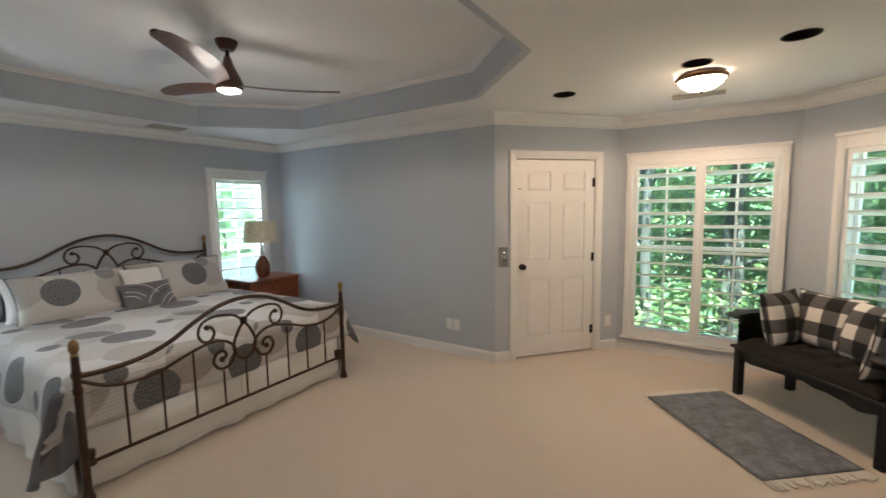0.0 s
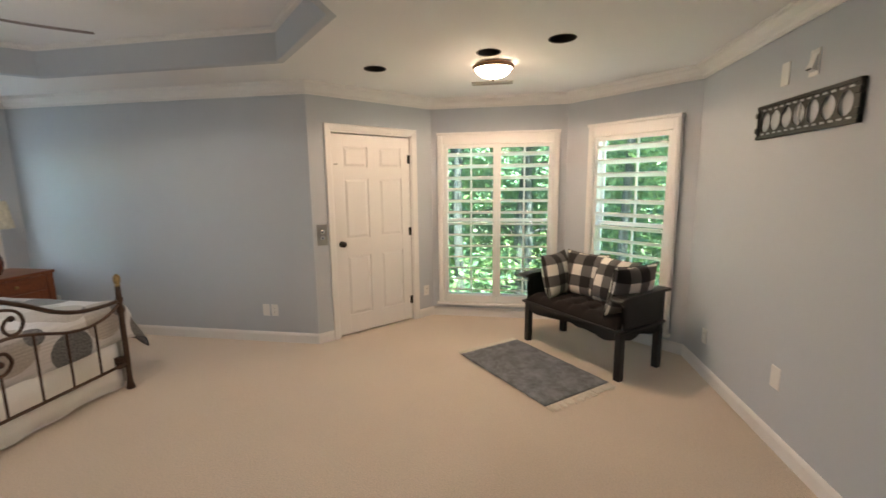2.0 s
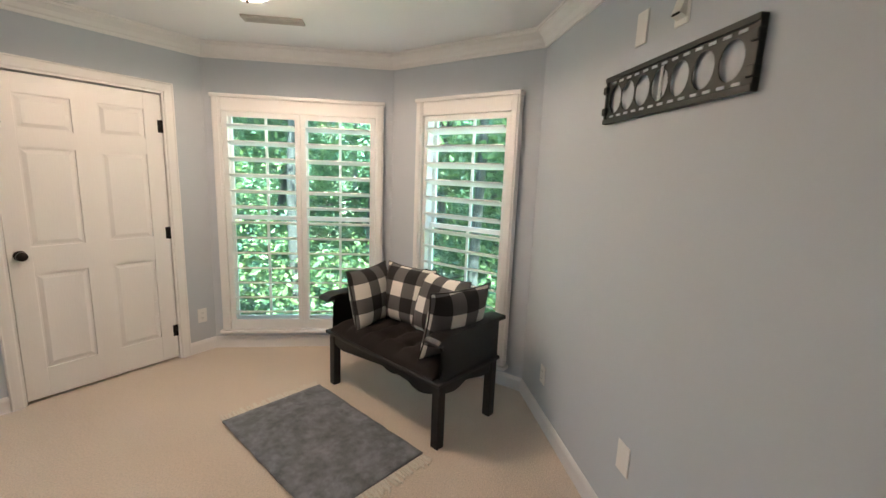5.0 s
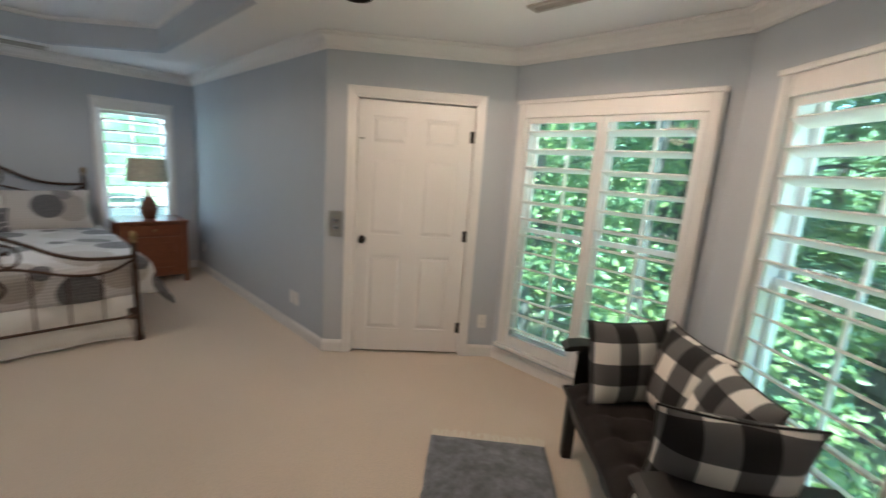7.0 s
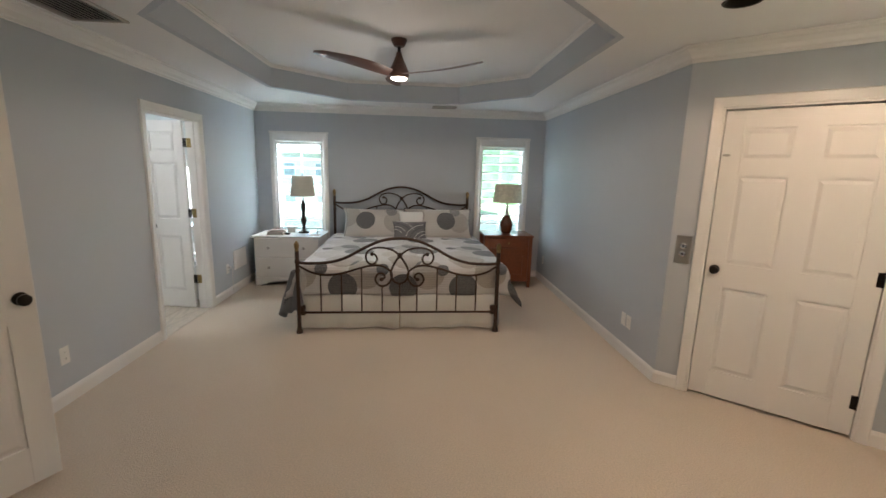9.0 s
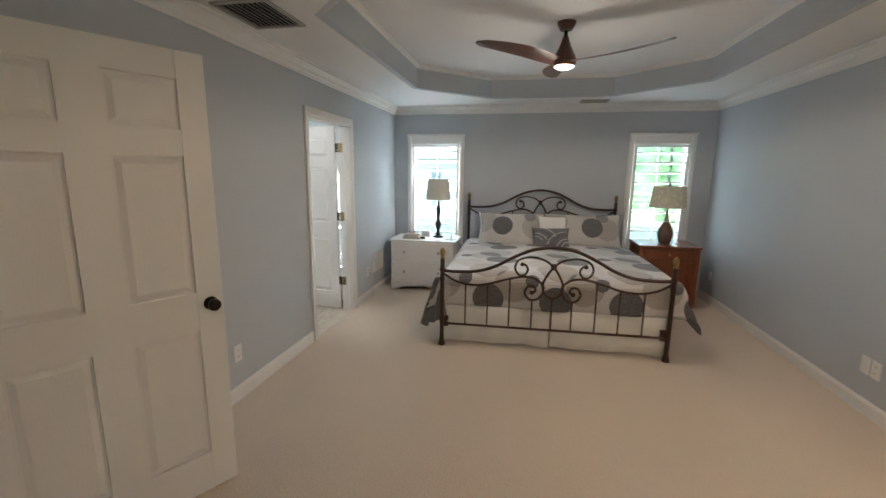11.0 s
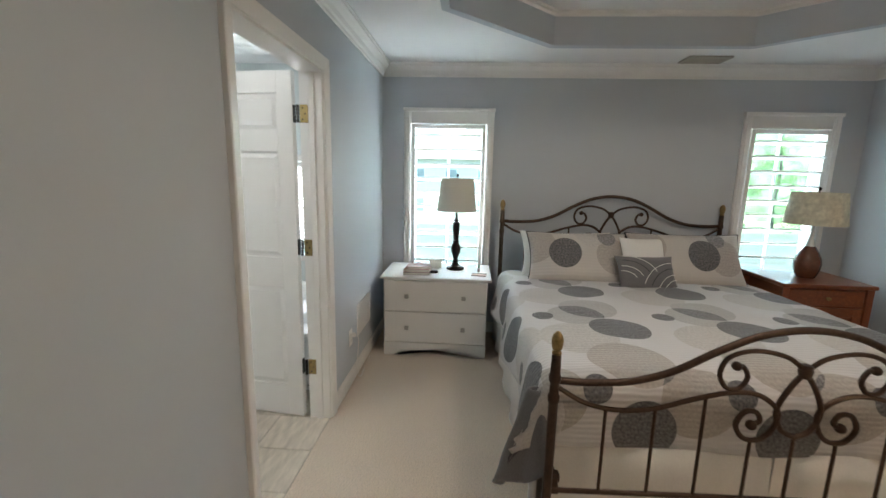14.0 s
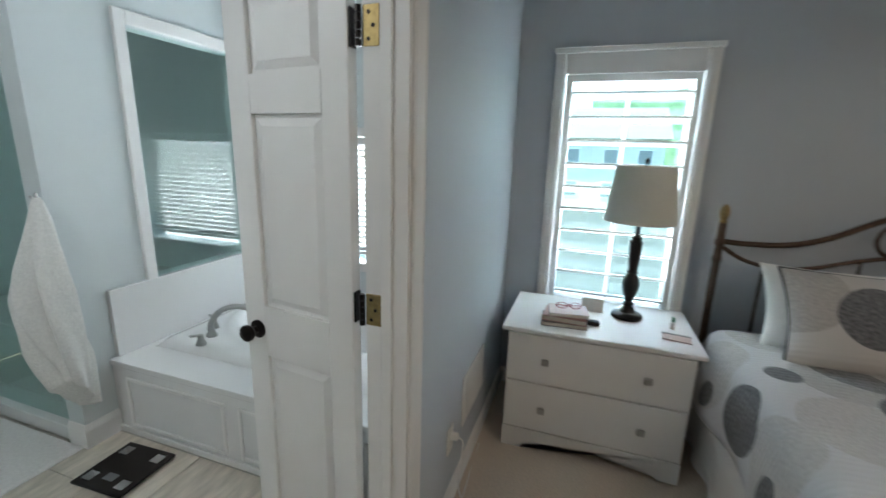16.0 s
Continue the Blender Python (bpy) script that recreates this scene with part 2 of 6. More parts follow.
BARK = material("grey_brown_bark", (0.075, 0.068, 0.062), 0.9, grain=(0.35, 10), bump=(0.02, 14), stretch=(1, 1, 0.3))
GROUND = material("leaf_litter_ground", (0.27, 0.27, 0.16), 0.95, grain=(0.35, 3), stain=(0.5, 0.25), bump=(0.03, 6))
# pale concrete drive, its glare held down by a dark colour
DRIVE_TONED = material("darkened_drive", (0.065, 0.064, 0.063), 0.9, grain=(0.1, 12), stain=(0.12, 0.8))
SIDING = material("pale_siding", (0.62, 0.60, 0.56), 0.7, stain=(0.06, 0.7))
ROOFING = material("grey_shingles", (0.16, 0.15, 0.15), 0.9, grain=(0.2, 20))
PANE = glass("window_glass", (0.70, 0.87, 0.87), 0.05)
DARK_PANE = material("dark_window", (0.24, 0.25, 0.26), 0.15)
TUB_GLASS = glass("greenish_bath_glass", (0.90, 0.98, 0.96), 0.065)
SHOWER_GLASS = glass("shower_glass", (0.82, 0.94, 0.92), 0.13)
BOWL = glowing("lit_alabaster_bowl", (1.0, 0.84, 0.62), 2.6)
LAMP_BRONZE = material("warm_bronze", (0.16, 0.085, 0.045), 0.4, 0.6, grain=(0.2, 50))
FAN_LIGHT = glowing("lit_fan_lens", (1.0, 0.95, 0.88), 3.0)
BATH_LIGHT = glowing("lit_bath_lens", (1.0, 0.97, 0.92), 3.0)


# ---- mesh helpers ----
def link(name, bm, mat, parent=None, label="", smooth=False):
    me = bpy.data.meshes.new(name)
    bmesh.ops.recalc_face_normals(bm, faces=bm.faces)
    bm.to_mesh(me)
    bm.free()
    for m in (mat if isinstance(mat, (list, tuple)) else [mat]):
        me.materials.append(m)
    if smooth:
        me.shade_smooth()
        me.set_sharp_from_angle(angle=radians(40))
    ob = new(name, me)
    if parent is not None:
        ob.parent = parent
    if label:
        ob["label"] = label
    return ob


part = link


def thing(name, m, label, category, group="", kind=""):
    ob = new(name)
    ob.empty_display_size = 0.1
    ob.matrix_world = m
    return tagged(ob, label, category, group, kind)


def box(bm, lo, hi, bevel=0.0, segs=1, m=None):
    r = bmesh.ops.create_cube(bm, size=1.0)
    vs = r["verts"]
    for v in vs:
        v.co = Vector([lo[i] + (v.co[i] + 0.5) * (hi[i] - lo[i]) for i in range(3)])
    if bevel:
        es = list({e for v in vs for e in v.link_edges})
        g = bmesh.ops.bevel(bm, geom=es, offset=bevel, segments=segs, affect="EDGES", profile=0.5)
        vs = list({v for f in g["faces"] for v in f.verts} | {v for v in vs if v.is_valid})
    if m is not None:
        bmesh.ops.transform(bm, matrix=m, verts=vs)
    return vs


def boxed(lo, hi, bevel=0.0, segs=1):
    bm = bmesh.new()
    box(bm, lo, hi, bevel, segs)
    return bm


def lathe(bm, profile, segs=24, centre=(0, 0)):
    """profile: (radius, z) from bottom to top, turned round the z axis; ends are capped."""
    rings = []
    for r, z in profile:
        rings.append([bm.verts.new((centre[0] + r * math.cos(2 * math.pi * i / segs), centre[1] + r * math.sin(2 * math.pi * i / segs), z)) for i in range(segs)])
    for a, b in zip(rings, rings[1:]):
        for i in range(segs):
            bm.faces.new((a[i], a[(i + 1) % segs], b[(i + 1) % segs], b[i]))
    bm.faces.new(rings[0][::-1])
    bm.faces.new(rings[-1])
    return [v for r in rings for v in r]


def lathed(profile, segs=24, centre=(0, 0)):
    bm = bmesh.new()
    lathe(bm, profile, segs, centre)
    return bm


def smooth_curve(points, steps=8):
    """Catmull-Rom through the points."""
    p = [Vector(q) for q in points]
    p = [2 * p[0] - p[1]] + p + [2 * p[-1] - p[-2]]
    out = []
    for a, b, c, d in zip(p, p[1:], p[2:], p[3:]):
        for i in range(steps):
            t = i / steps
            out.append(0.5 * (2 * b + (c - a) * t + (2 * a - 5 * b + 4 * c - d) * t * t + (3 * b - a - 3 * c + d) * t ** 3))
    out.append(p[-2])
    return out


def tube(bm, points, r, segs=8, taper=None):
    pts = [Vector(q) for q in points]
    rings, up = [], None
    for i, q in enumerate(pts):
        d = (pts[min(i + 1, len(pts) - 1)] - pts[max(i - 1, 0)]).normalized()
        if up is None:
            up = d.orthogonal().normalized()
        up = (up - d * up.dot(d)).normalized()
        side = d.cross(up)
        rr = r * (taper(i / (len(pts) - 1)) if taper else 1)
        rings.append([bm.verts.new(q + rr * (up * math.cos(2 * math.pi * k / segs) + side * math.sin(2 * math.pi * k / segs))) for k in range(segs)])
    for a, b in zip(rings, rings[1:]):
        for k in range(segs):
            bm.faces.new((a[k], a[(k + 1) % segs], b[(k + 1) % segs], b[k]))
    bm.faces.new(rings[0][::-1])
    bm.faces.new(rings[-1])


def tubed(points, r, segs=8, taper=None):
    bm = bmesh.new()
    tube(bm, points, r, segs, taper)
    return bm


def prism(bm, outline, lo, hi, axis="y"):
    """An outline in two axes, pushed along the third."""
    def at(p, d):
        return {"x": (d, p[0], p[1]), "y": (p[0], d, p[1]), "z": (p[0], p[1], d)}[axis]
    a, b = [bm.verts.new(at(p, lo)) for p in outline], [bm.verts.new(at(p, hi)) for p in outline]
    n = len(outline)
    for i in range(n):
        bm.faces.new((a[i], a[(i + 1) % n], b[(i + 1) % n], b[i]))
    f, g = bm.faces.new(a[::-1]), bm.faces.new(b)
    bmesh.ops.triangulate(bm, faces=[f, g])


def prismed(outline, lo, hi, axis="y"):
    bm = bmesh.new()
    prism(bm, outline, lo, hi, axis)
    return bm


def sweep(path, profile, closed=False):
    """A moulding along a plan path with the room on its left. profile: (out from the wall, z), an open or closed loop, made solid."""
    bm = bmesh.new()
    p = [Vector(q) for q in path]
    n = len(p)
    rings = []
    for i in range(n):
        d0 = (p[i] - p[i - 1]).normalized() if (closed or i) else None
        d1 = (p[(i + 1) % n] - p[i]).normalized() if (closed or i < n - 1) else None
        d0, d1 = d0 or d1, d1 or d0
        n0, n1 = Vector((-d0.y, d0.x)), Vector((-d1.y, d1.x))
        w = (n0 + n1) / (1 + n0.dot(n1))
        rings.append([bm.verts.new((p[i].x + w.x * o, p[i].y + w.y * o, z)) for o, z in profile])
    m = len(profile)
    for i in range(n if closed else n - 1):
        a, b = rings[i], rings[(i + 1) % n]
        for k in range(m):
            bm.faces.new((a[k], a[(k + 1) % m], b[(k + 1) % m], b[k]))
    if not closed:
        bm.faces.new(rings[0][::-1])
        bm.faces.new(rings[-1])
    return bm


def along(p0, p1, z=0.0):
    """The frame of a wall: x from p0 to p1, y into the room (on its left), z up."""
    d = (Vector(p1) - Vector(p0)).normalized()
    return Matrix(((d.x, -d.y, 0, p0[0]), (d.y, d.x, 0, p0[1]), (0, 0, 1, z), (0, 0, 0, 1)))


def wall(name, p0, p1, label, openings=(), top=2.95, thick=0.14, mat=None, bottom=0.0, ends=(0.0, 0.0)):
    """A wall whose room side runs from p0 to p1; openings: (s0, s1, z0, z1)."""
    length = (Vector(p1) - Vector(p0)).length
    bm = bmesh.new()
    s = -ends[0]
    for s0, s1, z0, z1 in sorted(openings):
        box(bm, (s, -thick, bottom), (s0, 0, top))
        if z0 > bottom:
            box(bm, (s0, -thick, bottom), (s1, 0, z0))
        box(bm, (s0, -thick, z1), (s1, 0, top))
        s = s1
    box(bm, (s, -thick, bottom), (length + ends[1], 0, top))
    ob = link(name, bm, mat or WALL)
    ob.matrix_world = along(p0, p1)
    return tagged(ob, label, "wall", kind="structure")


# ---- the plan ----
H, CROWN = 2.44, 2.335
SW, SE, E1, E2, N1, N2, D1, NW = (-4.5, 0.0), (1.42, 0.0), (2.15, 1.83), (2.15, 4.33), (1.20, 5.205), (-0.265, 5.205), (-1.195, 4.143), (-4.5, 4.143)
ROOM = [SW, SE, E1, E2, N1, N2, D1, NW]
ENTRY = (0.42, 1.29)          # x of the entry opening in the south wall
BATH = (-2.925, -2.05)         # x of the bathroom opening in the south wall
DOOR_S = (0.215, 1.13)        # along the angled wall

wall("wall_south", SW, SE, "pale grey-blue painted wall with two doorways", [(BATH[0] + 4.5, BATH[1] + 4.5, 0, 2.035), (ENTRY[0] + 4.5, ENTRY[1] + 4.5, 0, 2.045)], thick=0.12, ends=(0.14, 0.1))
wall("wall_entry", SE, E1, "plain pale grey painted angled wall", ends=(0, 0.1))
wall("wall_east", E1, E2, "pale grey painted wall with a television bracket", ends=(0, 0.08))
wall("wall_bay_right", E2, N1, "pale grey painted angled bay wall with a window", [(0.20, 0.94, 0.23, 1.99)], ends=(0.02, 0.07))
wall("wall_bay", N1, N2, "pale grey painted bay wall with a wide window", [(0.135, 1.33, 0.23, 1.99)], ends=(0.02, 0.06))
wall("wall_door", N2, D1, "pale grey painted angled wall with a white door", [(1.408 - DOOR_S[1], 1.408 - DOOR_S[0], 0, 2.04)], ends=(0.0, 0.0), thick=0.12)
wall("wall_north", D1, NW, "plain grey-blue painted bedroom wall", ends=(-0.002, 0.14))
wall("wall_west", NW, SW, "grey-blue painted wall behind the bed with two windows", [(4.143 - 3.88, 4.143 - 3.17, 0.62, 1.99), (4.143 - 0.965, 4.143 - 0.24, 0.62, 1.99)], ends=(0, 0))

floor = link("floor", prismed(ROOM, -0.06, 0.0, "z"), CARPET)
tagged(floor, "beige cut-pile wall-to-wall carpet, slightly worn", "carpet", kind="structure")

# ceiling with an eight-sided tray and three round holes
TRAY = [(-3.27, 0.61), (-1.07, 0.61), (-0.31, 1.37), (-0.31, 2.83), (-1.07, 3.59), (-3.27, 3.59), (-4.01, 2.83), (-4.01, 1.37)]
HOLES = [(-0.45, 3.885), (0.95, 3.454), (0.466, 3.645)]
HOLE_R = 0.082
bm = bmesh.new()
for loop in [ROOM, TRAY] + [[(x + HOLE_R * math.cos(math.pi * i / 12), y + HOLE_R * math.sin(math.pi * i / 12)) for i in range(24)] for x, y in HOLES]:
    vs = [bm.verts.new((x, y, H)) for x, y in loop]
    for a, b in zip(vs, vs[1:] + vs[:1]):
        bm.edges.new((a, b))
bmesh.ops.triangle_fill(bm, use_beauty=True, use_dissolve=False, edges=bm.edges)
tagged(link("ceiling", bm, CEILING), "white painted flat ceiling with an eight-sided recess", "ceiling", kind="structure")
TRAY_H = 2.68
bm = sweep(TRAY[::-1], [(0.0, H), (0.0, TRAY_H + 0.02), (-0.05, TRAY_H + 0.02), (-0.05, H + 0.004), ], closed=True)
tagged(link("tray_fascia", bm, WALL), "grey-blue painted upright band of the ceiling recess", "ceiling trim", kind="structure")
tagged(link("ceiling_tray", prismed(TRAY, TRAY_H, TRAY_H + 0.05, "z"), CEILING), "white painted raised ceiling panel above the bed", "ceiling", kind="structure")


def crown_profile(top, drop=0.105, out=0.085):
    return [(0.0, top - drop), (0.012, top - drop), (0.014, top - drop + 0.018), (0.024, top - drop + 0.026), (0.034, top - drop + 0.05), (out - 0.026, top - 0.034), (out - 0.012, top - 0.026), (out - 0.010, top - 0.012), (out, top - 0.010), (out, top), (0.0, top)]


tagged(link("trim_crown", sweep(ROOM, crown_profile(H - 0.001), closed=True), TRIM), "white painted crown moulding round the room", "crown moulding", kind="structure")
tagged(link("trim_tray_crown", sweep(TRAY, crown_profile(TRAY_H - 0.001, 0.095, 0.08), closed=True), TRIM), "white painted crown moulding inside the ceiling recess", "crown moulding", kind="structure")

BASE = [(0.0, 0.0), (0.014, 0.0), (0.014, 0.075), (0.010, 0.086), (0.004, 0.098), (0.0, 0.10)]


def on_wall(p0, p1, s):
    return tuple(Vector(p0) + (Vector(p1) - Vector(p0)).normalized() * s)


for name, path in (("baseboard_1", [on_wall(N2, D1, 1.408 - 0.155), D1, NW, SW, (BATH[0] - 0.072, 0)]), ("baseboard_2", [(BATH[1] + 0.072, 0), (ENTRY[0] - 0.07, 0)]),
                   ("baseboard_3", [(ENTRY[1] + 0.072, 0), SE, E1, E2, N1, N2, on_wall(N2, D1, 1.408 - 1.19)])):
    tagged(link(name, sweep(path, BASE), TRIM), "white painted wooden baseboard", "baseboard", kind="structure")

# unseen slab added on top so that no sky light leaks in
tagged(link("roof", boxed((-5.1, -4.3, 2.96), (2.9, 5.9, 3.1)), ROOFING), "unseen dark slab added over the rooms to block sky light", "roof", kind="structure")


# ---- doors ----
def panel_door(name, m, w, h, label, columns=2, swing=0.0, hinge="right", knob_z=0.93, casing=True, t=0.038, depth=0.0, peep=False, hinge_mat=BLACK_METAL, hinges=True):
    """A moulded panel door. Local x along the opening from 0 to w, y into the room, hinged at x = w (right) or 0 (left)."""
    d = thing(name, m, label, "door", kind="structure")
    stile = 0.11 if columns == 2 else 0.09
    mid = 0.135 if columns == 2 else 0.0
    pw = (w - 2 * stile - mid) / columns
    xs = [stile + i * (pw + mid) for i in range(columns)]
    zs = [(0.195, 0.82), (0.995, 1.60), (1.71, 1.915)]
    k = h / 2.03
    zs = [(a * k, b * k) for a, b in zs]
    bm = bmesh.new()
    box(bm, (0, -t / 2, 0), (stile, t / 2, h), 0.002)
    box(bm, (w - stile, -t / 2, 0), (w, t / 2, h), 0.002)
    if columns == 2:
        for a, b in zs:
            box(bm, (xs[0] + pw, -t / 2, a), (xs[1], t / 2, b))
    edges = [0] + [z for pair in zs for z in pair] + [h]
    for a, b in zip(edges[::2], edges[1::2]):
        box(bm, (stile, -t / 2, a), (w - stile, t / 2, b))
    leaf = part("door_leaf", bm, DOOR, d)
    for x in xs:
        for a, b in zs:
            bm = bmesh.new()
            for side in (1, -1):
                lv = [(0.0, t / 2 - 0.014), (0.012, t / 2 - 0.013), (0.034, t / 2 - 0.004), (0.036, t / 2 - 0.004)]
                rings = [[bm.verts.new(q) for q in ((x + i, side * y, a + i), (x + pw - i, side * y, a + i), (x + pw - i, side * y, b - i), (x + i, side * y, b - i))] for i, y in lv]
                for r, s in zip(rings, rings[1:]):
                    for i in range(4):
                        bm.faces.new((r[i], r[(i + 1) % 4], s[(i + 1) % 4], s[i]))
                bm.faces.new(rings[-1])
            part("panel", bm, DOOR, leaf)
    kx = 0.055 if hinge == "right" else w - 0.055
    prof = [(0.0, 0), (0.031, 0), (0.031, 0.006), (0.012, 0.010), (0.011, 0.026), (0.022, 0.032), (0.028, 0.042), (0.027, 0.052), (0.018, 0.060), (0.0, 0.062)]
    for side in (1, -1):
        bm = bmesh.new()
        lathe(bm, [(max(r, 0.0005), z) for r, z in prof], 20)
        bmesh.ops.transform(bm, matrix=Matrix.Translation((kx, side * t / 2, knob_z)) @ Matrix.Rotation(radians(-90 * side), 4, "X"), verts=bm.verts)
        part("door_knob", bm, BLACK_METAL, leaf, "dark bronze round knob", smooth=True)
    if hinges:
        hx = w if hinge == "right" else 0.0
        for z in (0.22, h / 2, h - 0.22):
            bm = bmesh.new()
            tube(bm, [(hx, t / 2 + 0.004, z - 0.045), (hx, t / 2 + 0.004, z + 0.045)], 0.007, 10)
            box(bm, (hx - 0.028, t / 2 - 0.001, z - 0.044), (hx + 0.028, t / 2 + 0.003, z + 0.044))
            part("hinge", bm, hinge_mat, leaf, "door hinge")
    if peep:
        bm = bmesh.new()
        lathe(bm, [(0.0005, 0), (0.016, 0), (0.016, 0.003), (0.010, 0.007), (0.0005, 0.007)], 14)
        bmesh.ops.transform(bm, matrix=Matrix.Translation((0.06, t / 2, 1.745)) @ Matrix.Rotation(radians(-90), 4, "X"), verts=bm.verts)
        part("latch_plate", bm, STEEL, leaf, "small metal latch plate")
    return d


CASING = [(0.0, 0.0), (0.0, 0.012), (0.008, 0.016), (0.030, 0.019), (0.050, 0.021), (0.058, 0.024), (0.064, 0.020), (0.064, 0.0)]   # across, out


def casing(name, m, s0, s1, top, label, bottom=0.0, deep=0.12, sill=False):
    """Moulded casing round an opening and its jamb lining. Local x along the wall, y into the room."""
    c = thing(name, m, label, "door frame", kind="structure")
    for nm, flip in (("casing_left", -1), ("casing_right", 1)):
        edge = s0 if flip < 0 else s1
        bm = bmesh.new()
        lo = [bm.verts.new((edge + flip * a, o, bottom)) for a, o in CASING]
        hi = [bm.verts.new((edge + flip * a, o, top + a)) for a, o in CASING]
        k = len(lo)
        for i in range(k):
            bm.faces.new((lo[i], lo[(i + 1) % k], hi[(i + 1) % k], hi[i]))
        bm.faces.new(lo), bm.faces.new(hi)
        part("casing", bm, TRIM, c)
    bm = bmesh.new()
    lo = [bm.verts.new((s0 - a, o, top + a)) for a, o in CASING]
    hi = [bm.verts.new((s1 + a, o, top + a)) for a, o in CASING]
    k = len(lo)
    for i in range(k):
        bm.faces.new((lo[i], lo[(i + 1) % k], hi[(i + 1) % k], hi[i]))
    bm.faces.new(lo), bm.faces.new(hi)
    part("casing", bm, TRIM, c)
    for lo, hi in (((s0 - 0.004, -deep - 0.003, bottom), (s0 + 0.012, 0.004, top)), ((s1 - 0.012, -deep - 0.003, bottom), (s1 + 0.004, 0.004, top)), ((s0 + 0.012, -deep - 0.003, top - 0.014), (s1 - 0.012, 0.004, top + 0.004))):
        part("jamb", boxed(lo, hi, 0.001), TRIM, c)
    return c


M_DOOR = along(N2, D1)
casing("door_frame_1", M_DOOR, 1.408 - DOOR_S[1], 1.408 - DOOR_S[0], 2.035, "white painted door casing in the angled wall")
# in this frame x runs from the hinge side to the latch side
panel_door("door_1", M_DOOR @ pose(1.408 - DOOR_S[1] + 0.017, -0.030, 0.018), DOOR_S[1] - DOOR_S[0] - 0.034, 1.992, "closed white six-panel door with a dark bronze knob", hinge="left", peep=False)
casing("door_frame_2", along(SW, SE), ENTRY[0] + 4.5, ENTRY[1] + 4.5, 2.04, "white painted casing of the entry doorway")
panel_door("door_2", Matrix.Translation((ENTRY[0] + 0.02, 0.045, 0.012)) @ Matrix.Rotation(radians(150), 4, "Z"), 0.855, 2.015, "open white six-panel entry door with a dark knob", hinge="left", hinges=False)
bath_frame = casing("door_frame_3", along(SW, SE), BATH[0] + 4.5, BATH[1] + 4.5, 2.025, "white painted casing of the bathroom doorway")
part("back_casing", boxed((BATH[1] + 4.488, -0.146, 0.0), (BATH[1] + 4.552, -0.1235, 2.085), 0.004), TRIM, bath_frame)
part("back_casing", boxed((BATH[0] + 4.512, -0.146, 2.025), (BATH[1] + 4.488, -0.1235, 2.085), 0.004), TRIM, bath_frame)
for s0, s1 in ((BATH[1] + 4.476, BATH[1] + 4.488), (BATH[0] + 4.512, BATH[0] + 4.522)):
    part("door_stop", boxed((s0, -0.072, 0.0), (s1, -0.040, 2.011), 0.002), TRIM, bath_frame)
M_BATH = Matrix.Translation((BATH[0] + 0.004, -0.158, 0.012)) @ Matrix.Rotation(radians(-97), 4, "Z")
bath_door = panel_door("door_3", M_BATH, 0.445, 2.005, "open narrow white three-panel bathroom door", columns=1, hinge="left", knob_z=0.90, hinges=False)
# each hinge: a dark leaf on the door's edge, a five-part barrel and a brass leaf with three screws on the jamb
for z in (0.334, 1.06, 1.795):
    bm = bmesh.new()
    for i in range(5):
        tube(bm, [(BATH[0] + 0.020, -0.131, z - 0.047 + i * 0.019), (BATH[0] + 0.020, -0.131, z - 0.030 + i * 0.019)], 0.0085, 10)
    bmesh.ops.transform(bm, matrix=M_BATH.inverted(), verts=bm.verts)
    barrel = part("hinge", bm, BLACK_METAL, bath_door, "dark and brass butt hinge")
    bm = boxed((BATH[0] - 0.012, -0.160, z - 0.046), (BATH[0] + 0.018, -0.154, z + 0.046), 0.001)
    bmesh.ops.transform(bm, matrix=M_BATH.inverted(), verts=bm.verts)
    part("door_plate", bm, BLACK_METAL, barrel)
    bm = boxed((BATH[0] + 0.0125, -0.122, z - 0.047), (BATH[0] + 0.0155, -0.076, z + 0.047), 0.001)
    bmesh.ops.transform(bm, matrix=M_BATH.inverted(), verts=bm.verts)
    part("jamb_plate", bm, HINGE_BRASS, barrel, "worn brass plate")
    for dy, dz in ((-0.105, 0.030), (-0.092, 0.0), (-0.105, -0.030)):
        bm = bmesh.new()
        tube(bm, [(BATH[0] + 0.0155, dy, z + dz), (BATH[0] + 0.0168, dy, z + dz)], 0.0052, 8)
        bmesh.ops.transform(bm, matrix=M_BATH.inverted(), verts=bm.verts)
        part("screw", bm, BLACK_METAL, barrel)


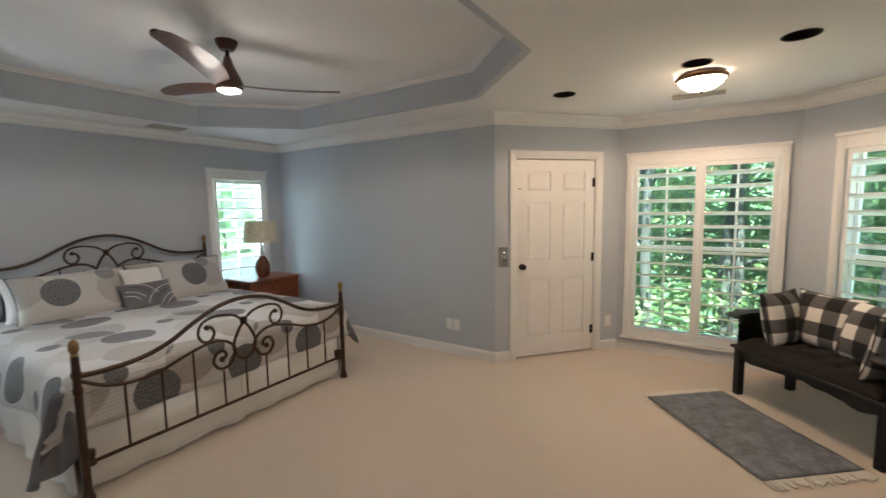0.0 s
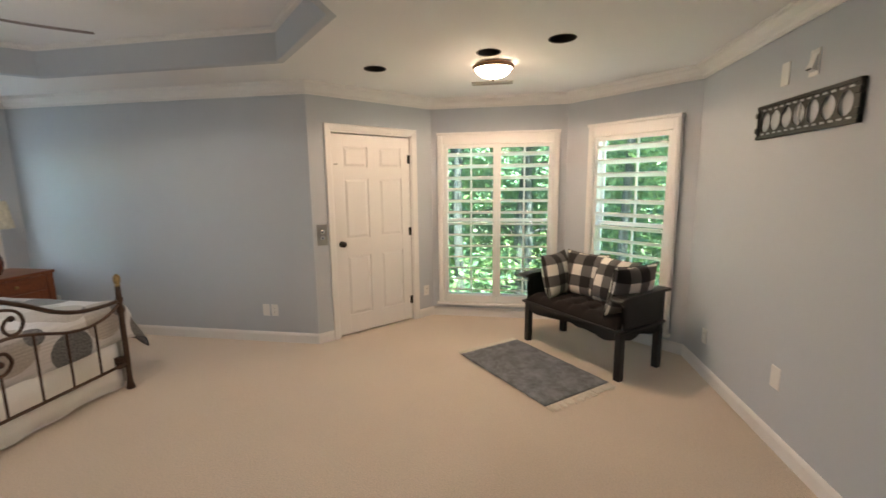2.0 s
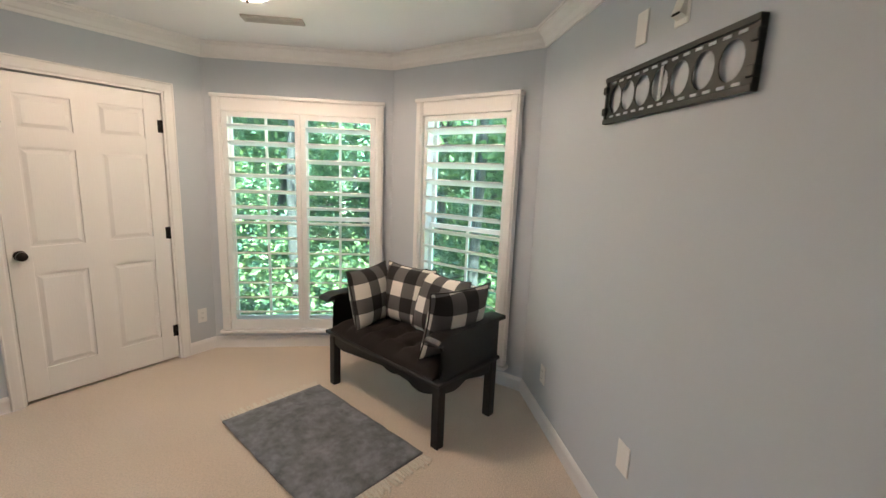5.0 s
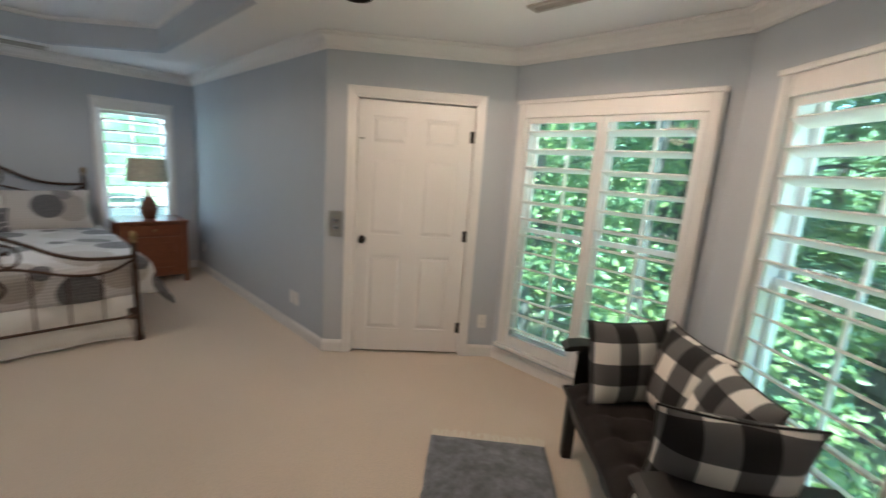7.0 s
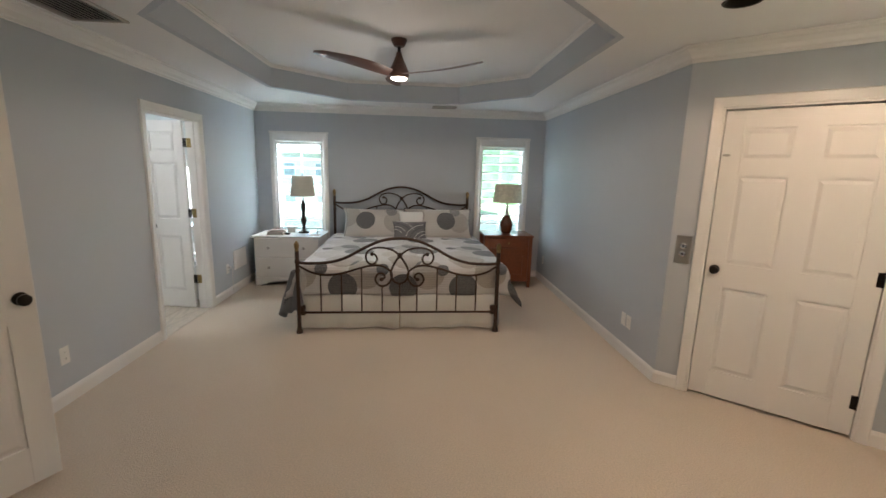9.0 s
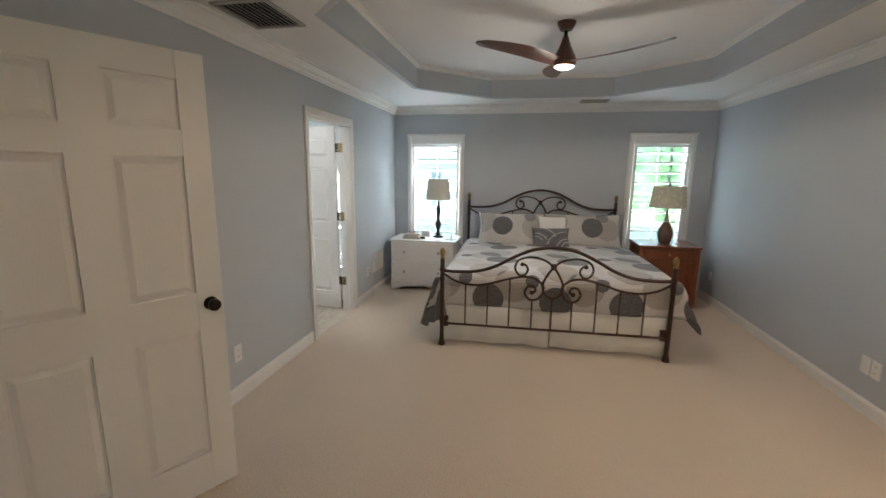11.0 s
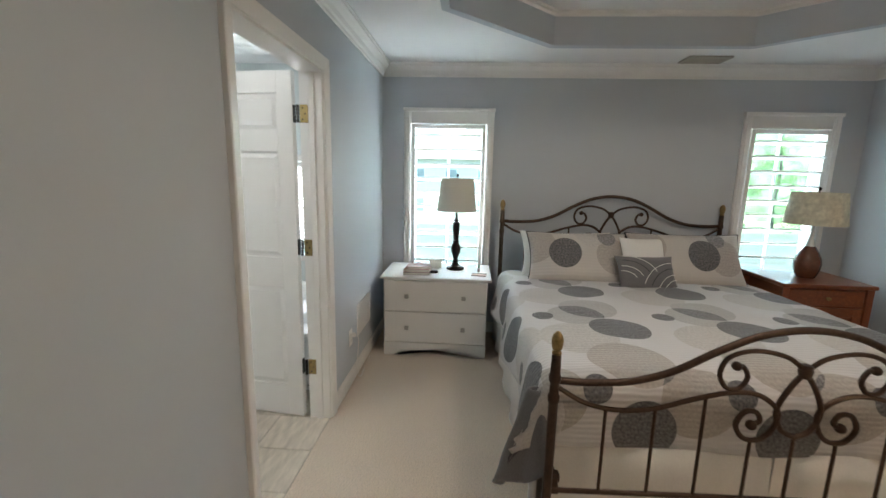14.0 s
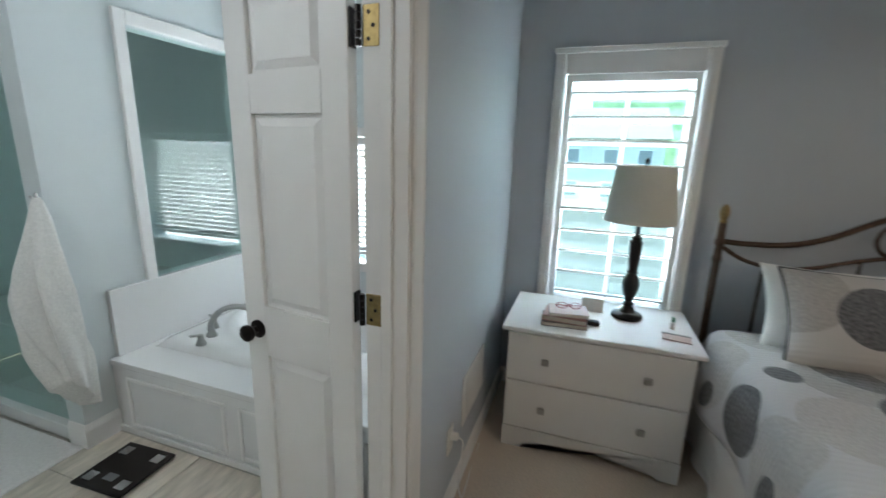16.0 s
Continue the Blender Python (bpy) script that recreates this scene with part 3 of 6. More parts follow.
# ---- windows with plantation shutters ----
def window_unit(name, m, w, z0, z1, panels, louvers, label, wall_t=0.14, tilt=12, muntins=(2, 1), head=0.13, foot=0.08, box_out=0.045):
    """Casing, shutter panels with tilted louvers and a sash with panes. Local x 0..w over the casing, y into the room."""
    u = thing(name, m, label, "window", kind="structure")
    cw = 0.062
    for lo, hi in (((0, 0, z0), (cw, box_out, z1 - 0.02)), ((w - cw, 0, z0), (w, box_out, z1 - 0.02))):
        bm = boxed(lo, hi, 0.004)
        box(bm, (lo[0] + 0.012, box_out - 0.002, z0 + 0.01), (hi[0] - 0.012, box_out + 0.008, z1 - 0.03), 0.003)
        part("window_frame", bm, TRIM, u)
    part("window_frame", boxed((-0.008, 0, z1 - 0.028), (w + 0.008, box_out + 0.012, z1), 0.004), TRIM, u)
    part("window_frame", boxed((cw, 0, z1 - head + 0.03), (w - cw, box_out - 0.006, z1 - 0.028), 0.002), TRIM, u)
    part("window_sill", boxed((-0.02, 0, z0 - 0.025), (w + 0.02, box_out + 0.02, z0), 0.004), TRIM, u)
    a, b = cw + 0.004, w - cw - 0.004
    mid = 0.0
    pw = (b - a) / panels
    for i in range(panels):
        x0, x1 = a + i * pw + 0.002, a + (i + 1) * pw - 0.002
        st = 0.040 if panels > 1 else 0.034
        zt, zb = z1 - head, z0 + foot
        bm = bmesh.new()
        box(bm, (x0, 0.006, z0 + 0.004), (x0 + st, 0.034, zt + 0.026), 0.002)
        box(bm, (x1 - st, 0.006, z0 + 0.004), (x1, 0.034, zt + 0.026), 0.002)
        box(bm, (x0 + st, 0.006, zt - 0.012), (x1 - st, 0.034, zt + 0.026), 0.002)
        box(bm, (x0 + st, 0.006, z0 + 0.004), (x1 - st, 0.034, zb), 0.002)
        sh = part("shutter_panel", bm, SHUTTER, u)
        pitch = (zt - 0.02 - zb) / louvers
        for j in range(louvers):
            z = zb + (j + 0.5) * pitch
            bm = bmesh.new()
            half = 0.052
            outline = [(-half, -0.0035), (-half, 0.0035), (-half * 0.6, 0.0058), (0, 0.0070), (half * 0.6, 0.0062), (half * 0.97, 0.0052), (half, 0.0042), (half, -0.0042), (half * 0.97, -0.0052), (half * 0.6, -0.0062), (0, -0.0070), (-half * 0.6, -0.0058)]
            ca, sa = math.cos(radians(tilt)), math.sin(radians(tilt))
            prism(bm, [(p * ca - q * sa + 0.02, p * sa + q * ca + z) for p, q in outline], x0 + st + 0.002, x1 - st - 0.002, "x")
            part("louver", bm, SHUTTER, sh)
    # reveal lining and sash
    y0 = -wall_t
    part("window_frame", boxed((cw - 0.02, y0, z0 + 0.02), (cw + 0.002, 0.0, z1 - 0.06)), TRIM, u)
    part("window_frame", boxed((w - cw - 0.002, y0, z0 + 0.02), (w - cw + 0.02, 0.0, z1 - 0.06)), TRIM, u)
    sash_lo, sash_hi = z0 + 0.055, z1 - 0.075
    mz = (sash_lo + sash_hi) / 2
    for k in range(panels):
        x0, x1 = a + k * pw, a + (k + 1) * pw
        for zz0, zz1, yy in ((sash_lo, mz + 0.02, y0 + 0.05), (mz - 0.02, sash_hi, y0 + 0.025)):
            bm = bmesh.new()
            for lo, hi in (((x0, yy, zz0), (x0 + 0.035, yy + 0.025, zz1)), ((x1 - 0.035, yy, zz0), (x1, yy + 0.025, zz1)), ((x0 + 0.035, yy, zz0), (x1 - 0.035, yy + 0.025, zz0 + 0.035)), ((x0 + 0.035, yy, zz1 - 0.035), (x1 - 0.035, yy + 0.025, zz1))):
                box(bm, lo, hi, 0.002)
            sash = part("sash", bm, TRIM, u)
            nx, nz = muntins
            for i in range(1, nx):
                x = x0 + 0.035 + (x1 - x0 - 0.07) * i / nx
                part("muntin", boxed((x - 0.010, yy + 0.005, zz0 + 0.035), (x + 0.010, yy + 0.020, zz1 - 0.035)), TRIM, sash)
            for i in range(1, nz):
                z = zz0 + 0.035 + (zz1 - zz0 - 0.07) * i / nz
                part("muntin", boxed((x0 + 0.035, yy + 0.006, z - 0.007), (x1 - 0.035, yy + 0.019, z + 0.007)), TRIM, sash)
            g = part("pane", boxed((x0 + 0.03, yy + 0.011, zz0 + 0.03), (x1 - 0.03, yy + 0.014, zz1 - 0.03)), PANE, sash)
            g.visible_shadow = False
    return u


# bay window: local x runs from the right corner (N1) to the left one (N2)
window_unit("window_1", along(N1, N2) @ pose(1.20 - 1.125, 0, 0), 1.315, 0.168, 2.075, 2, 13, "wide white bay window with open plantation shutters", head=0.155, foot=0.09, muntins=(2, 1), tilt=15)
window_unit("window_2", along(E2, N1) @ pose(1.2916 - 1.16, 0, 0), 0.87, 0.168, 2.085, 1, 13, "white bay window with open plantation shutters above the bench", head=0.155, foot=0.09, tilt=21, box_out=0.058)
window_unit("window_3", along(NW, SW) @ pose(4.143 - 3.916, 0, 0), 0.785, 0.56, 2.07, 1, 10, "white bedroom window with open plantation shutters", head=0.165, foot=0.075, tilt=12, muntins=(2, 1), box_out=0.03)
window_unit("window_4", along(NW, SW) @ pose(4.143 - 1.005, 0, 0), 0.803, 0.56, 2.07, 1, 10, "bright white bedroom window with open plantation shutters", head=0.165, foot=0.075, tilt=12, muntins=(2, 1), box_out=0.03)


# ---- fixtures ----
def outlet(m, label, blank=False, category="outlet", w=0.072, h=0.116):
    o = thing("outlet" if not blank else "wall_plate", m, label, category)
    part("plate", boxed((-w / 2, 0, -h / 2), (w / 2, 0.006, h / 2), 0.002), PLATE, o)
    if not blank:
        for dz in (-0.022, 0.022):
            bm = boxed((-0.016, 0.006, dz - 0.014), (0.016, 0.0085, dz + 0.014), 0.002)
            sock = part("socket", bm, PLATE, o)
            for dx in (-0.006, 0.006):
                part("slot", boxed((dx - 0.0012, 0.0085, dz - 0.003), (dx + 0.0012, 0.0092, dz + 0.006)), DARK, sock)
    return o


south, north, east, angled = along(SW, SE), along(D1, NW), along(E1, E2), along(N2, D1)
outlet(south @ pose(-0.975 + 4.5, 0, 0.325), "white electrical outlet on the grey-blue wall by the carpet")
outlet(south @ pose(-3.37 + 4.5, 0, 0.34), "white electrical outlet with a cord beside the nightstand")
outlet(north @ pose(-1.195 + 1.645, 0, 0.32), "white double outlet plate on the blue wall")
outlet(north @ pose(-1.195 + 1.735, 0, 0.32), "blank white cable plate on the blue wall", blank=True, category="wall plate")
outlet(north @ pose(-1.195 + 4.2, 0, 0.33), "white electrical outlet beside the cherry nightstand")
outlet(angled @ pose(0.105, 0, 0.31), "white electrical outlet between door and bay window")
outlet(east @ pose(3.043 - 1.83, 0, 0.41), "large blank white plate on the wall", blank=True, category="wall plate", w=0.085, h=0.13)
outlet(east @ pose(3.95 - 1.83, 0, 0.32), "white electrical outlet beside the bench")
outlet(east @ pose(3.256 - 1.83, 0, 2.11), "blank white plate high above the bracket", blank=True, category="wall plate", h=0.125)

box_plate = outlet(east @ pose(3.02 - 1.83, 0, 2.11), "white cable pass-through plate high on the wall", blank=True, category="wall plate", h=0.13)
bm = bmesh.new()
prism(bm, [(0.006, 0.045), (0.030, -0.030), (0.006, -0.045)], -0.024, 0.024, "x")
part("hood", bm, PLATE, box_plate)
part("opening", boxed((-0.019, 0.024, -0.034), (0.019, 0.0315, -0.029)), DARK, box_plate)

# lift call plate with two buttons
call = thing("call_panel", angled @ pose(1.408 - 0.082, 0, 1.06), "brushed steel lift call plate with two round buttons", "switch plate")
part("plate", boxed((-0.049, 0, -0.10), (0.049, 0.008, 0.10), 0.002), STEEL, call)
for dz in (-0.030, 0.026):
    bm = lathed([(0.0005, 0), (0.021, 0), (0.021, 0.005), (0.016, 0.007), (0.0005, 0.007)], 18)
    bmesh.ops.transform(bm, matrix=Matrix.Translation((0, 0.008, dz)) @ Matrix.Rotation(radians(-90), 4, "X"), verts=bm.verts)
    ring = part("button", bm, CHROME, call)
    bm = lathed([(0.0005, 0), (0.007, 0), (0.007, 0.002), (0.0005, 0.002)], 12)
    bmesh.ops.transform(bm, matrix=Matrix.Translation((0, 0.015, dz)) @ Matrix.Rotation(radians(-90), 4, "X"), verts=bm.verts)
    part("cap", bm, DARK, ring)
bm = lathed([(0.0005, 0), (0.018, 0), (0.018, 0.003), (0.0005, 0.004)], 14)
bmesh.ops.transform(bm, matrix=Matrix.Rotation(radians(-90), 4, "X"), verts=bm.verts)
tagged(link("door_bumper", bm, STEEL), "small oval metal plate on the white door", "door hardware").matrix_world = angled @ pose(1.408 - 0.262, -0.010, 1.725) @ Matrix.Diagonal((1.3, 1, 0.45, 1))

# television bracket: an upright frame with round holes
mount = thing("tv_bracket", east @ pose(3.065 - 1.83, 0.0, 1.868), "black steel television wall bracket with large round holes", "tv bracket")
L, T = 0.385, 0.088
bm = bmesh.new()
radius = 0.0475
centres = [-0.305, -0.195, -0.085, 0.02, 0.125, 0.225, 0.32]
loops = [[(-L, -T), (L, -T), (L, T), (-L, T)]] + [[(c + radius * math.cos(math.pi * i / 10), 1.2 * radius * math.sin(math.pi * i / 10)) for i in range(20)] for c in centres]
for loop in loops:
    vs = [bm.verts.new((x, 0.012, z)) for x, z in loop]
    for a, b in zip(vs, vs[1:] + vs[:1]):
        bm.edges.new((a, b))
bmesh.ops.triangle_fill(bm, use_beauty=True, use_dissolve=False, edges=bm.edges)
g = bmesh.ops.extrude_face_region(bm, geom=list(bm.faces))
bmesh.ops.translate(bm, vec=(0, 0.004, 0), verts=[v for v in g["geom"] if isinstance(v, bmesh.types.BMVert)])
part("plate", bm, MOUNT, mount)
for z in (-T, T):
    part("flange", boxed((-L - 0.012, 0.0, z - 0.010), (L + 0.012, 0.026, z + 0.010), 0.002), MOUNT, mount)
for x in (-L - 0.004, L + 0.004):
    part("end_plate", boxed((x - 0.008, 0, -T), (x + 0.008, 0.022, T), 0.002), MOUNT, mount)
    for z in (-0.045, 0.045):
        part("lug", boxed((x - 0.014, 0.005, z - 0.016), (x + 0.014, 0.03, z + 0.016), 0.003), MOUNT, mount)
for i in range(13):
    for z in (-0.069, 0.069):
        part("slot", boxed((-0.35 + i * 0.056, 0.0162, z - 0.0045), (-0.35 + i * 0.056 + 0.030, 0.0172, z + 0.0045)), WALL, mount)
part("level", boxed((-0.008, 0.016, -0.055), (0.008, 0.024, 0.06), 0.002), CHROME, mount, "clear bubble level strip")

# wall register low on the south wall
reg = thing("wall_vent", south @ pose(-3.735 + 4.5, 0, 0.40), "white painted wall return grille near the floor", "vent")
part("frame", boxed((-0.19, 0, -0.12), (0.19, 0.008, 0.12), 0.002), TRIM, reg)
for i in range(9):
    part("slat", boxed((-0.165, 0.008, -0.095 + i * 0.0225), (0.165, 0.013, -0.083 + i * 0.0225), 0.001), TRIM, reg)


def ceiling_vent(m, w, d, label, slats=7, mat=VENT_GREY):
    v = thing("ceiling_vent", m, label, "vent")
    # black sheet that puts the duct's shade behind the slats
    part("backing", boxed((-w / 2 + 0.02, -d / 2 + 0.02, -0.003), (w / 2 - 0.02, d / 2 - 0.02, -0.001)), DARK, v)
    bm = bmesh.new()
    for lo, hi in (((-w / 2, -d / 2), (w / 2, -d / 2 + 0.025)), ((-w / 2, d / 2 - 0.025), (w / 2, d / 2)), ((-w / 2, -d / 2 + 0.025), (-w / 2 + 0.025, d / 2 - 0.025)), ((w / 2 - 0.025, -d / 2 + 0.025), (w / 2, d / 2 - 0.025))):
        box(bm, (*lo, -0.014), (*hi, -0.001), 0.002)
    part("frame", bm, mat, v)
    for i in range(slats):
        y = -d / 2 + 0.03 + (d - 0.06) * (i + 0.5) / slats
        bm = bmesh.new()
        prism(bm, [(y - 0.008, -0.004), (y + 0.002, -0.014), (y + 0.004, -0.013), (y - 0.006, -0.003)], -w / 2 + 0.025, w / 2 - 0.025, "x")
        part("slat", bm, mat, v)
    return v


ceiling_vent(pose(0.445, 4.55, H), 0.37, 0.10, "narrow brown-grey supply vent behind the ceiling lamp", 3)
ceiling_vent(pose(-4.275, 2.64, H, 0, 0, 90), 0.33, 0.19, "grey slatted supply vent above the headboard", 6)
ceiling_vent(pose(-1.0, 0.31, H), 0.42, 0.34, "grey slatted return vent beside the ceiling recess", 9)

for x, y in HOLES:
    c = thing("recessed_light", pose(x, y, H), "unlit round black recessed ceiling can", "recessed light", "recessed cans in the sitting area")
    bm = bmesh.new()
    lathe(bm, [(HOLE_R, -0.001), (HOLE_R, 0.11), (0.03, 0.14), (0.0005, 0.14)][:3], 24)
    bm.faces.ensure_lookup_table()
    bmesh.ops.delete(bm, geom=[f for f in bm.faces if len(f.verts) > 4 and f.calc_center_median().z < 0.01], context="FACES_ONLY")
    part("can", bm, CAN, c)
    bm = bmesh.new()
    for (r0, z0), (r1, z1) in zip([(HOLE_R - 0.002, -0.003), (HOLE_R + 0.006, -0.004), (HOLE_R + 0.008, -0.001)], [(HOLE_R + 0.006, -0.004), (HOLE_R + 0.008, -0.001), (HOLE_R - 0.002, -0.001)]):
        for i in range(24):
            a, b = 2 * math.pi * i / 24, 2 * math.pi * (i + 1) / 24
            bm.faces.new([bm.verts.new((r * math.cos(t), r * math.sin(t), z)) for r, t, z in ((r0, a, z0), (r0, b, z0), (r1, b, z1), (r1, a, z1))])
    bmesh.ops.remove_doubles(bm, verts=bm.verts, dist=0.0001)
    part("rim", bm, CAN, c)

# flush lamp in the sitting area
LAMP = (0.485, 3.925)
fl = thing("ceiling_lamp", pose(*LAMP, H) @ Matrix.Diagonal((0.87, 0.87, 0.95, 1)), "lit flush ceiling lamp with an alabaster glass bowl and bronze rim", "ceiling light")
part("canopy", lathed([(0.0005, -0.032), (0.15, -0.032), (0.165, -0.02), (0.160, -0.012), (0.12, 0.0), (0.0005, 0.0)], 32), LAMP_BRONZE, fl, "dark bronze pan", smooth=True)
part("bowl", lathed([(0.0005, -0.118), (0.05, -0.115), (0.10, -0.102), (0.14, -0.078), (0.165, -0.045), (0.168, -0.034), (0.0005, -0.033)], 32), BOWL, fl, "glowing alabaster glass bowl", smooth=True)
bm = bmesh.new()
n = 40
rings = [[bm.verts.new((r * math.cos(2 * math.pi * i / n), r * math.sin(2 * math.pi * i / n), z)) for i in range(n)] for r, z in ((0.167, -0.050), (0.176, -0.052), (0.184, -0.042), (0.183, -0.026), (0.178, -0.024), (0.167, -0.030))]
for a, b in zip(rings, rings[1:] + rings[:1]):
    for i in range(n):
        bm.faces.new((a[i], a[(i + 1) % n], b[(i + 1) % n], b[i]))
part("rim", bm, LAMP_BRONZE, fl, "warm bronze rim", smooth=True)
part("finial", lathed([(0.0005, -0.142), (0.008, -0.138), (0.010, -0.130), (0.005, -0.122), (0.012, -0.117), (0.0005, -0.115)], 14), IRON, fl, smooth=True)

# ceiling fan
FAN = (-2.17, 2.11)
fan = thing("ceiling_fan", pose(*FAN, TRAY_H), "dark walnut three-blade ceiling fan with a lit lens", "ceiling fan")
part("canopy", lathed([(0.028, -0.062), (0.045, -0.058), (0.066, -0.02), (0.070, 0.0), (0.0005, 0.0)], 24), FAN_WOOD, fan, smooth=True)
part("downrod", lathed([(0.014, -0.14), (0.014, -0.05)], 12), BLACK_METAL, fan, "short dark rod")
body = part("motor_housing", lathed([(0.072, -0.318), (0.088, -0.300), (0.090, -0.270), (0.070, -0.225), (0.045, -0.175), (0.028, -0.130), (0.022, -0.105), (0.0005, -0.103)], 28), FAN_WOOD, fan, smooth=True)
part("light_lens", lathed([(0.0005, -0.338), (0.045, -0.334), (0.070, -0.322), (0.071, -0.314), (0.0005, -0.313)], 24), FAN_LIGHT, fan, "glowing white lens", smooth=True)
for k in range(3):
    bm = bmesh.new()
    rows, n = [], 18
    for i in range(n + 1):
        t = i / n
        x = 0.05 + 0.71 * t
        half = 0.032 + 0.045 * math.sin(math.pi * min(1, 0.12 + t * 0.80)) ** 0.8
        if t > 0.93:
            half *= 1 - 0.55 * ((t - 0.93) / 0.07) ** 2
        lift = -0.285 + 0.05 * t
        sweep_y = 0.05 * math.sin(math.pi * t) - 0.02
        a = radians(16 - 8 * t)
        rows.append([bm.verts.new((x, sweep_y + s * half * math.cos(a), lift + s * half * math.sin(a) + d)) for s, d in ((-1, 0), (-0.4, 0.006), (0.4, 0.006), (1, 0), (0.4, -0.006), (-0.4, -0.006))])
    for a, b in zip(rows, rows[1:]):
        for i in range(6):
            bm.faces.new((a[i], a[(i + 1) % 6], b[(i + 1) % 6], b[i]))
    bm.faces.new(rows[0]), bm.faces.new(rows[-1])
    bl = part("blade", bm, FAN_WOOD, fan, smooth=True)
    bl.matrix_basis = Matrix.Rotation(radians(66 + 120 * k), 4, "Z")

lamp("sitting_lamp_light", (LAMP[0], LAMP[1], H - 0.19), LAMP_W, (1.0, 0.71, 0.50), 0.12, (LAMP[0], LAMP[1] + 0.001, 0), 176)
lamp("sitting_lamp_glow", (LAMP[0], LAMP[1], H - 0.42), LAMP_W * 0.08, (1.0, 0.71, 0.50), 0.12)
window_light("bedroom_window_light", (-5.10, 0.60, 2.30), (1, 0, -0.55), 0.9, 0.9, WEST_SKY, (0.84, 0.93, 1.0))
window_light("bedroom_window_light_2", (-5.10, 3.52, 2.30), (1, 0, -0.55), 0.9, 0.9, WEST_SKY * 0.35, (0.80, 0.92, 1.0))
for y, share in ((0.60, 1.15), (3.52, 0.5)):   # unseen lamps added below the sills, in place of bounce off the drive
    window_light("drive_bounce_light", (-5.12, y, -0.25), (1, 0, 0.95), 0.8, 0.5, 2.4 * WEST_SKY * share, (0.80, 0.91, 1.0))
window_light("bay_window_light", (0.47, 5.85, 2.42), (0, -1, -0.62), 1.25, 0.7, BAY_SKY, (0.93, 1.0, 0.95))
# unseen point lamp hung below the fan, added to brighten the ceiling
lamp("fan_glow", (FAN[0], FAN[1], TRAY_H - 0.58), FAN_W * 0.17, (1.0, 0.94, 0.86), 0.12)
window_light("bay_side_light", (2.17, 5.19, 2.42), (-0.677, -0.736, -0.62), 0.75, 0.7, BAY_SKY * 0.6, (0.93, 1.0, 0.95))
lamp("fan_light", (FAN[0], FAN[1], TRAY_H - 0.37), FAN_W, (1.0, 0.90, 0.78), 0.20, (FAN[0], FAN[1] + 0.001, 0), 172)

# unseen box added behind the door to shut out daylight under the leaf
tagged(link("wall_lift", boxed((0.1, -0.62, -0.05), (1.35, -0.50, 2.6)), WALL), "unseen wall added behind the door to close the lift shaft", "wall", kind="structure").matrix_world = M_DOOR
tagged(link("floor_lift", boxed((0.1, -0.50, -0.06), (1.35, -0.002, -0.002)), CARPET), "unseen carpet strip added behind the closed door", "carpet", kind="structure").matrix_world = M_DOOR
for s in (0.1, 1.25):
    tagged(link("wall_lift_side", boxed((s, -0.50, -0.05), (s + 0.1, -0.121, 2.6)), WALL), "unseen side wall added to close the lift shaft", "wall", kind="structure").matrix_world = M_DOOR


# ---- bed ----
BED = pose(-4.372, 1.106, 0, 0, 0, 1.7)     # at the head's post near the bathroom; x to the foot, y across
BED_L, BED_W = 2.192, 1.915
bed = thing("bed", BED, "bronze wrought-iron king bed frame with scrolled head and foot", "bed")
FINIAL = [(0.0005, 0), (0.017, 0.0), (0.020, 0.008), (0.014, 0.016), (0.019, 0.022), (0.023, 0.040), (0.024, 0.058), (0.019, 0.078), (0.008, 0.092), (0.0005, 0.095)]


def bed_post(x, y, h):
    base = [(0.030, 0.0), (0.032, 0.012), (0.024, 0.035), (0.020, 0.06), (0.019, 0.10), (0.019, h - 0.30), (0.023, h - 0.295), (0.024, h - 0.27), (0.019, h - 0.262), (0.0185, h - 0.215), (0.024, h - 0.208), (0.025, h - 0.185), (0.020, h - 0.175), (0.0185, h - 0.095)]
    p = part("post", lathed(base, 16, (x, y)), IRON, bed, smooth=True)
    bm = lathed([(r, z + h - 0.095) for r, z in FINIAL], 16, (x, y))
    part("finial", bm, BRASS, p, "antique brass acorn finial", smooth=True)


